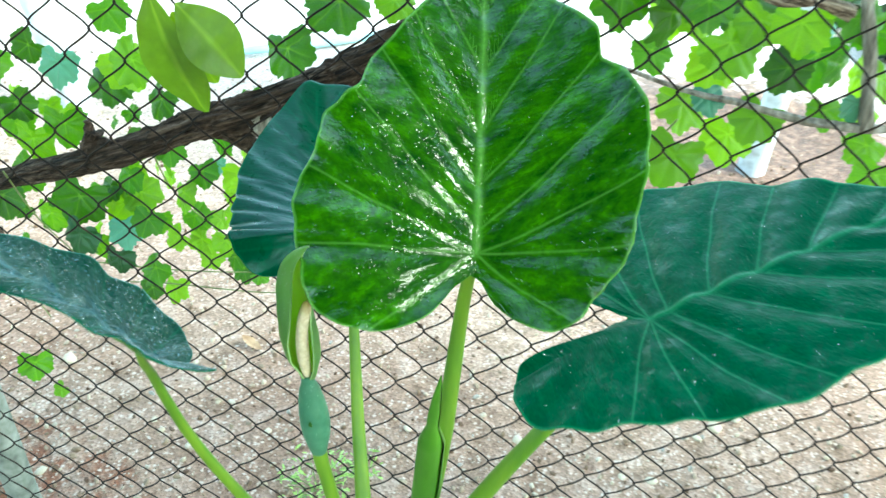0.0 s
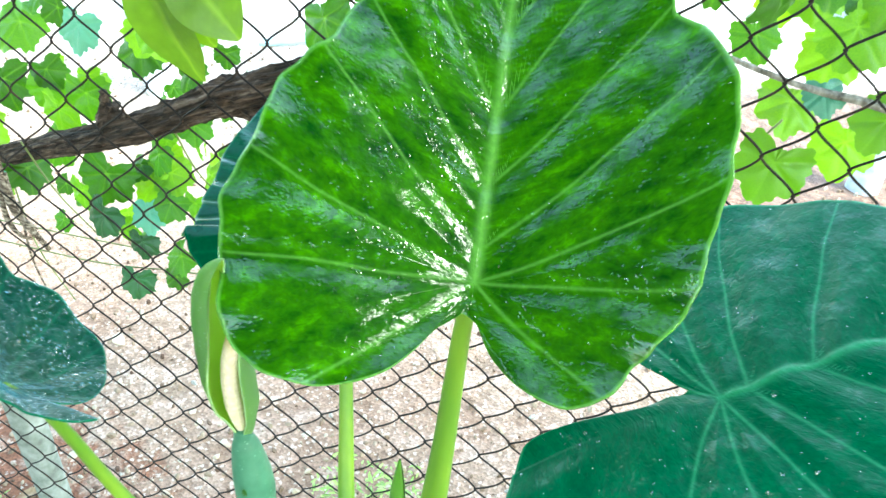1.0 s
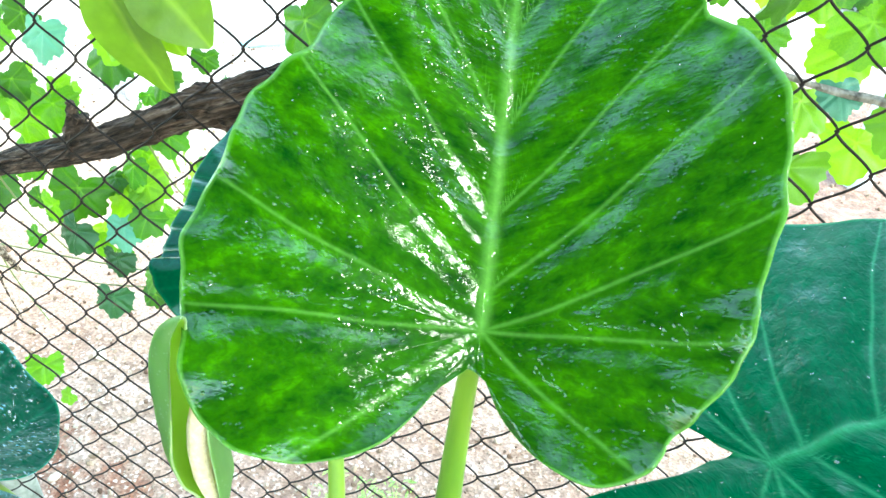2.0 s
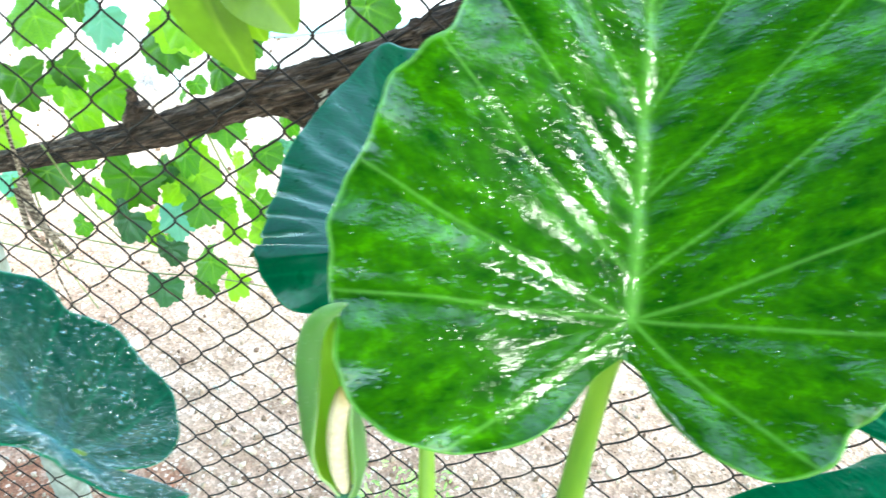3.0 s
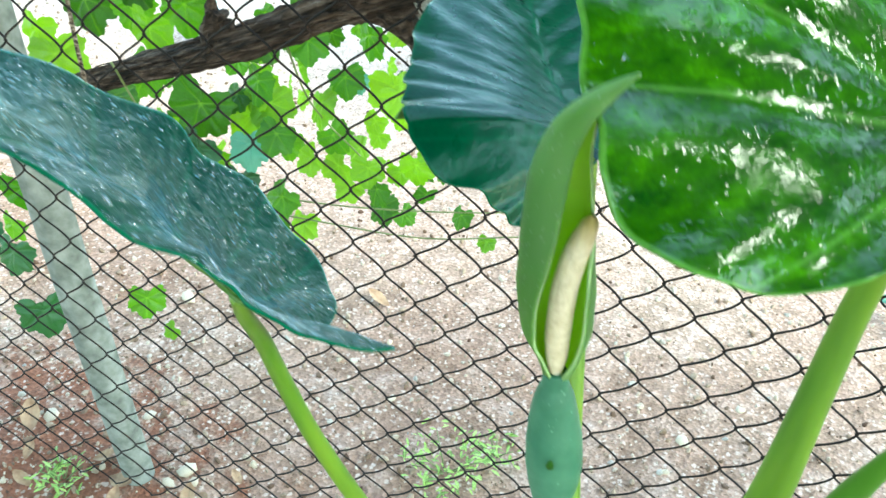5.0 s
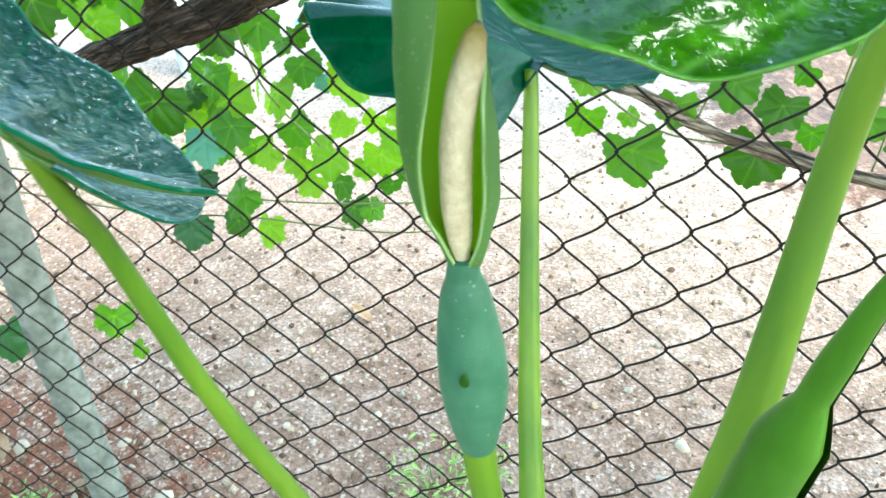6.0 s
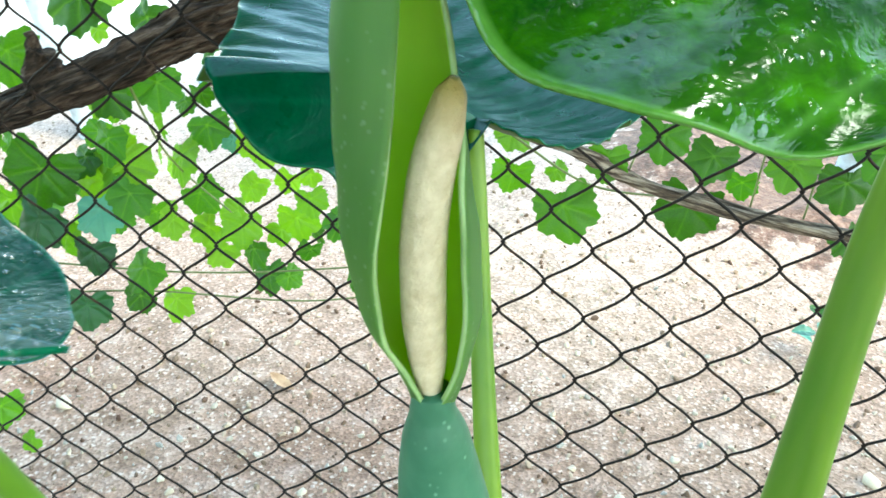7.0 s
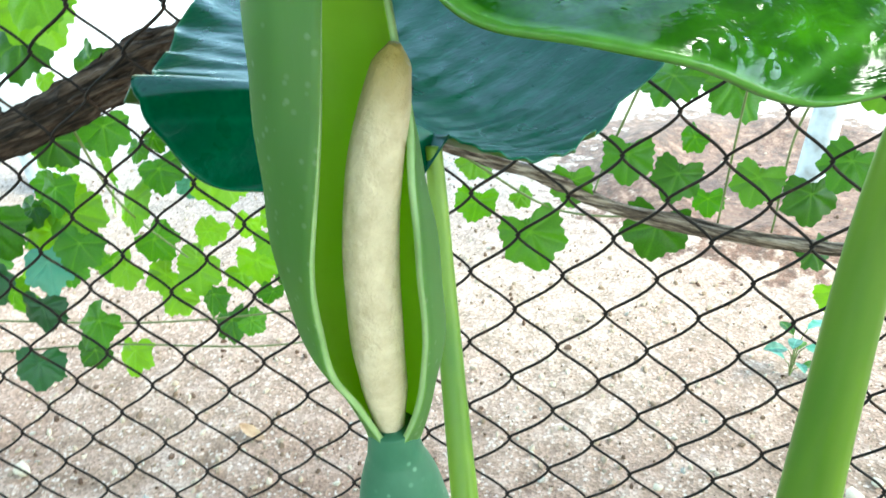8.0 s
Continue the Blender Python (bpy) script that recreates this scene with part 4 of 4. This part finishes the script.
for rows, mesh, spread in ((TRELLIS_LEAVES_LOW, None, 0.75), (TRELLIS_LEAVES_MID, None, 0.75), (TRELLIS_LEAVES_NEAR, None, 0.75), (TRELLIS_LEAVES_HIGH, None, 0.75), (PAINTED_SHEEN_LEAVES, PAINTED_SHEEN_LEAF, 0.5), (SHADED_LEAVES, SHADED_LEAF, 0.5), (CANE_LEAVES, MID_LEAF, 0.45)):
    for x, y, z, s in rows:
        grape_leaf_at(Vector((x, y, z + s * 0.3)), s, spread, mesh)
# thinner growth behind
grape_leaves(60, (-.74, -.16), (.88, 1.2), (.52, .80), (.03, .05))
grape_leaves(14, (-.9, -.30), (.9, 1.15), (.84, 1.12), (.05, .08))
grape_leaves(22, (.2, .68), (.88, 1.15), (.86, 1.14), (.05, .08))
grape_leaves(5, (-1.1, -.75), (.78, .95), (.3, .6), (.05, .07))
for knots in (((-.9, .86, .55), (-.509, .82, .588), (-.346, .82, .596), (-.196, .82, .619), (-.05, .84, .64)), ((-.8, .84, .53), (-.554, .82, .546), (-.4, .82, .565), (-.224, .82, .575), (-.1, .83, .60)),
              ((-.62, .78, .72), (-.60, .77, .60), (-.57, .78, .50)), ((-.345, .76, .83), (-.34, .80, .74), (-.30, .84, .66)), ((-.545, .74, .78), (-.53, .76, .70), (-.50, .78, .63)),
              ((.21, .80, .95), (.20, .79, .86), (.195, .79, .745)), ((.12, .80, .86), (.10, .80, .80), (.09, .79, .77)), ((.30, .80, .93), (.25, .80, .84), (.24, .79, .74)), ((-.02, .79, .80), (.06, .80, .75), (.15, .80, .745))):
    vine_rod("shoot", knots, (.0013, .0011, .0009), TENDRIL, "", 7, 0.0)


# ---- rolled young leaf beside the main stalk ----
ROLL = ((.083, .296, .66), (.087, .290, .78), (.090, .281, .86), (.092, .272, .91), (.0935, .264, .945), (.097, .255, .985))


def rolled_leaf():
    axis = curve_points(ROLL, 10)
    t = np.linspace(0, 1, len(axis))
    rad = np.interp(t, (0, .35, .62, .72, .80, .9, 1), (.012, .0105, .0092, .0042, .004, .0028, .0005))
    verts, faces, m = [], [], 30
    for p, r, q in zip(axis, rad, t):
        for k in range(m + 1):
            w = k / m
            a = radians(-60 + 470 * w + 70 * q)
            rr = r * (1.0 - 0.22 * w) * (1 + 0.12 * max(0, w - 0.9) * 10 * math.sin(q * 14))
            verts.append(Vector((p[0] + rr * math.cos(a), p[1] + rr * math.sin(a), p[2])) - BASE)
    for i in range(len(axis) - 1):
        faces += [(i * (m + 1) + k, i * (m + 1) + k + 1, (i + 1) * (m + 1) + k + 1, (i + 1) * (m + 1) + k) for k in range(m)]
    return mesh_from("rolled_leaf", verts, faces, ROLLED)


part("rolled_leaf", rolled_leaf(), plant, "tightly rolled young leaf sheath")


# ---- shrub leaves hanging in front of the fence ----
def simple_leaf(length, width, fold, curl, seed, mat):
    n, m = 26, 6
    verts, faces, vein = [], [], []
    for i in range(n + 1):
        t = i / n
        w = width * 0.5 * math.sin(math.pi * min(1, t * 0.97 + 0.015) ** 1.08) ** 0.85
        for k in range(-m, m + 1):
            x = w * k / m
            z = fold * abs(x) - curl * (t * length) ** 2 / length + 0.002 * noise.noise(Vector((x * 60, t * 7, seed)))
            verts.append((x, t * length, z))
            side = abs(((t - abs(k / m) * 0.16) * 9) % 1 - 0.5)
            vein.append(max(0.8 * math.exp(-(x / 0.0009) ** 2), 0.15 if side > 0.46 else 0) * 0.3)
    w = 2 * m + 1
    for i in range(n):
        faces += [(i * w + k, i * w + k + 1, (i + 1) * w + k + 1, (i + 1) * w + k) for k in range(2 * m)]
    me = mesh_from("broad_leaf", verts, faces, mat)
    set_attribute(me, "vein", vein)
    return me


sprig = thing("shrub_sprig", (-.19, .56, 1.15), "light green broad-leaved twig hanging beside a fence", "twig")
SB = Vector((-.19, .56, 1.15))
v, f = tube(curve_points(((-.19, .56, 1.4), (-.19, .56, 1.15), (-.205, .555, 1.09), (-.21, .553, 1.06)), 8), (.003, .003, .002, .0012), 8)
part("twig", mesh_from("twig", [Vector(q) - SB for q in v], f, TENDRIL), sprig)
for at, along, nrm, le, wi, sd in (((-.199, .545, 1.094), (.018, 0, -.104), (-.2, -.8, .35), .12, .06, 1), ((-.177, .548, 1.085), (.054, -.003, -.054), (.25, -.8, .6), .078, .05, 2), ((-.185, .556, 1.075), (.025, .005, -.075), (-.1, -.7, .4), .075, .04, 3), ((-.205, .56, 1.12), (-.03, .02, -.05), (-.1, -.7, .5), .06, .035, 4)):
    part("leaf", simple_leaf(le, wi, 0.18, 0.25, sd, CITRUS), sprig, at=Matrix.Translation(-SB) @ framed(at, along, nrm))


# ---- dry brush in the distance ----
for x, y, seed in ((1.62, 4.9, 51), (2.35, 4.3, 52)):
    brush = thing("dry_brush", (x, y, 0), "tangled dry grey-brown brush on bare ground", "brush", "dry brush in the distance")
    twig_rng = random.Random(seed)
    for k in range(26):
        a, h = twig_rng.uniform(0, 6.3), twig_rng.uniform(0.15, 0.4)
        r = twig_rng.uniform(0.1, 0.45)
        v, f = tube(curve_points(((0.1 * math.cos(a), 0.1 * math.sin(a), -0.02), (0.5 * r * math.cos(a + 0.3), 0.5 * r * math.sin(a + 0.3), h * 0.6), (r * math.cos(a), r * math.sin(a), h)), 5), (.006, .003), 6)
        part("branch", mesh_from("branch", v, f, CANE), brush)
    part("crown", crown((0, 0, 0.2), 0.42, 420, seed), brush, "sparse dull leaves")


# ---- leafy canopy overhead, out of view, added to shade the plant ----
def canopy():
    rng = random.Random(21)
    verts, faces = [], []
    for _ in range(13000):
        x, y = rng.uniform(-3.6, 3.2), rng.uniform(-3.4, 1.1)
        if y > 0.4 and x < 0.7:
            continue
        # gaps and one hole set where the main leaf should mirror sky and sun
        gaps = noise.noise(Vector((x * 4, y * 4, 2))) + 0.6 * noise.noise(Vector((x * 11, y * 11, 6)))
        if math.hypot(x - 1.27, y - 0.14) < 0.33 or gaps > (0.16 if x > 0.1 else 0.45):
            continue
        z = 2.5 + rng.uniform(-0.15, 0.35)
        s = rng.uniform(0.07, 0.12)
        r = Euler((rng.gauss(0, 0.45), rng.gauss(0, 0.45), rng.uniform(0, 6.3))).to_matrix()
        b = len(verts)
        for a in range(7):
            q = 2 * math.pi * a / 7
            verts.append(Vector((x, y, z)) + r @ Vector((s * math.cos(q), s * math.sin(q), -0.02 * (a % 2))))
        faces.append(tuple(range(b, b + 7)))
    return mesh_from("canopy", verts, faces, SHADE, False)


tagged(new("vine_canopy", canopy()), "unseen leaf roof overhead, added to shade the plant", "foliage", kind="stuff")


# ---- pebbles ----
def pebble_mesh(rng, name):
    bm = bmesh.new()
    bmesh.ops.create_icosphere(bm, subdivisions=1, radius=1)
    for v in bm.verts:
        v.co *= rng.uniform(0.75, 1.2)
    me = bpy.data.meshes.new(name)
    bm.to_mesh(me)
    bm.free()
    return me


def gravel():
    rng = random.Random(5)
    base = [np.array([v.co[:] for v in pebble_mesh(rng, "p").vertices]) for _ in range(6)]
    tri = [tuple(p.vertices) for p in pebble_mesh(rng, "p").polygons]
    verts, faces = [], []
    for _ in range(17000):
        y = 0.55 + 2.6 * rng.random() ** 1.6
        x = rng.uniform(-1.3, 1.1) * (0.75 + 0.5 * y)
        s = 0.0018 + 0.0085 * rng.random() ** 4
        m = np.array(Euler((rng.uniform(0, 6), rng.uniform(0, 6), rng.uniform(0, 6))).to_matrix())
        z = 0.012 * noise.noise(Vector((x * 2.2, y * 2.2, 0))) + 0.007 * noise.noise(Vector((x * 9, y * 9, 4))) + 0.004 * noise.noise(Vector((x * 24, y * 24, 8)))
        b = len(verts)
        pts = (base[rng.randrange(6)] * (1, 0.8, 0.55)) @ m.T * s + (x, y, z + s * 0.25)
        verts += [tuple(q) for q in pts]
        faces += [tuple(b + i for i in f) for f in tri]
    return mesh_from("gravel", verts, faces, PEBBLE, False)


tagged(new("gravel", gravel()), "loose small pale stones scattered on soil", "gravel", kind="stuff")


# ---- small things on the ground ----
def weed(at, size, count, label, mat, seed):
    rng = random.Random(seed)
    w = thing("weed", at, label, "weed")
    leaf_mesh = simple_leaf(0.018, 0.006, 0.2, 0.4, seed, mat)
    for k in range(count):
        a, r = rng.uniform(0, 2 * math.pi), size * math.sqrt(rng.random())
        h = rng.uniform(0.006, 0.05) * size / 0.06
        part("leaf", leaf_mesh, w, at=Matrix.Translation((r * math.cos(a), r * math.sin(a), h)) @ Euler((rng.uniform(-0.2, 0.9), rng.uniform(-0.4, 0.4), rng.uniform(0, 6.3))).to_matrix().to_4x4() @ Matrix.Scale(rng.uniform(0.5, 1.1), 4))
    for k in range(6):
        a = rng.uniform(0, 2 * math.pi)
        v, f = tube([(0, 0, -0.005), (size * 0.4 * math.cos(a), size * 0.4 * math.sin(a), size * 0.3), (size * 0.8 * math.cos(a), size * 0.8 * math.sin(a), size * 0.55)], (.0015, .001), 5)
        part("stem", mesh_from("stem", v, f, TENDRIL), w)


weed((-.20, .925, 0), .075, 150, "pale green feathery weed growing in gravel", WEED, 1)
weed((-.125, .985, 0), .04, 50, "small pale green weed in gravel", WEED, 2)
weed((-.812, .69, 0), .045, 70, "small pale green weed in red soil", WEED, 3)
seedling = thing("seedling", (.64, 1.63, 0), "low blue-green seedling on bare soil", "seedling")
seed_rng = random.Random(44)
for k in range(9):
    a = k * 2.4
    h = 0.02 + 0.012 * k
    v, f = tube(curve_points(((0, 0, -0.004), (0.006 * math.cos(a), 0.006 * math.sin(a), h * 0.7), (0.018 * math.cos(a), 0.018 * math.sin(a), h)), 5), (.0016, .001), 6)
    part("stem", mesh_from("stem", v, f, TENDRIL), seedling)
    part("leaf", simple_leaf(0.055, 0.034, 0.25, 0.3, 60 + k, BLUISH if k % 3 else GRAPE), seedling, at=Matrix.Translation((0.018 * math.cos(a), 0.018 * math.sin(a), h)) @ Euler((0.35, seed_rng.uniform(-0.3, 0.3), a - math.pi / 2)).to_matrix().to_4x4() @ Matrix.Scale(seed_rng.uniform(0.7, 1.2), 4))
stone_rng = random.Random(12)
for x, y, r in ((-.624, .775, .02), (-.64, .745, .014), (-.60, .76, .012), (.482, 1.074, .016), (.197, 1.131, .018), (-.88, 1.176, .022), (.644, 1.26, .02), (.70, 1.30, .015), (.60, 1.22, .013), (-.93, .80, .018), (-.76, .86, .014), (-.05, 1.12, .012), (.3, 1.25, .012), (-.35, 1.05, .011), (-.5, .98, .012)):
    me = pebble_mesh(stone_rng, "stone")
    me.materials.append(PEBBLE)
    me.polygons.foreach_set("use_smooth", [True] * len(me.polygons))
    st = tagged(new("stone", me), "pale rounded stone lying on gravel", "stone", "stones on the soil")
    st.matrix_basis = pose(x, y, r * 0.3, stone_rng.uniform(-20, 20), stone_rng.uniform(-20, 20), stone_rng.uniform(0, 360)) @ Matrix.Diagonal((r, r * 0.75, r * 0.5, 1))
for x, y, a, k in ((-.933, .753, 40, 1.1), (-.66, .70, 160, .9), (-.74, .72, 260, 1.0), (-.58, .70, 20, .8), (-.50, .73, 110, .9), (-.45, 1.30, 75, 1.0), (-.70, .66, 10, .7), (-.64, .68, 200, .6), (-.79, .74, 300, .7), (-.55, .66, 140, .6), (-.85, .66, 80, .7), (-.61, .63, 330, .6), (-.90, .70, 15, .6), (-.72, .80, 120, .5), (-.52, .78, 60, .5), (-.58, .74, 250, .5)):
    lf = part("dry_leaf", simple_leaf(0.06, 0.03, 0.35, -0.3, int(a), DRY), at=pose(x, y, 0.008, 4, 6, a) @ Matrix.Scale(k, 4))
    tagged(lf, "curled dry brown leaf lying on soil", "leaf", "dry leaves on the soil")
v, f = tube(curve_points(((-1.5, 3.1, .02), (-1.2, 3.3, .03), (-.95, 3.5, .02), (-.5, 3.9, .02)), 8), (.018, .018), 10)
tagged(part("hose", mesh_from("hose", v, f, plain_material("hose plastic", [(0.3, (0.25, 0.45, 0.5)), (0.7, (0.4, 0.6, 0.62))], 8, 0.5))), "pale blue plastic hose lying on ground", "hose")
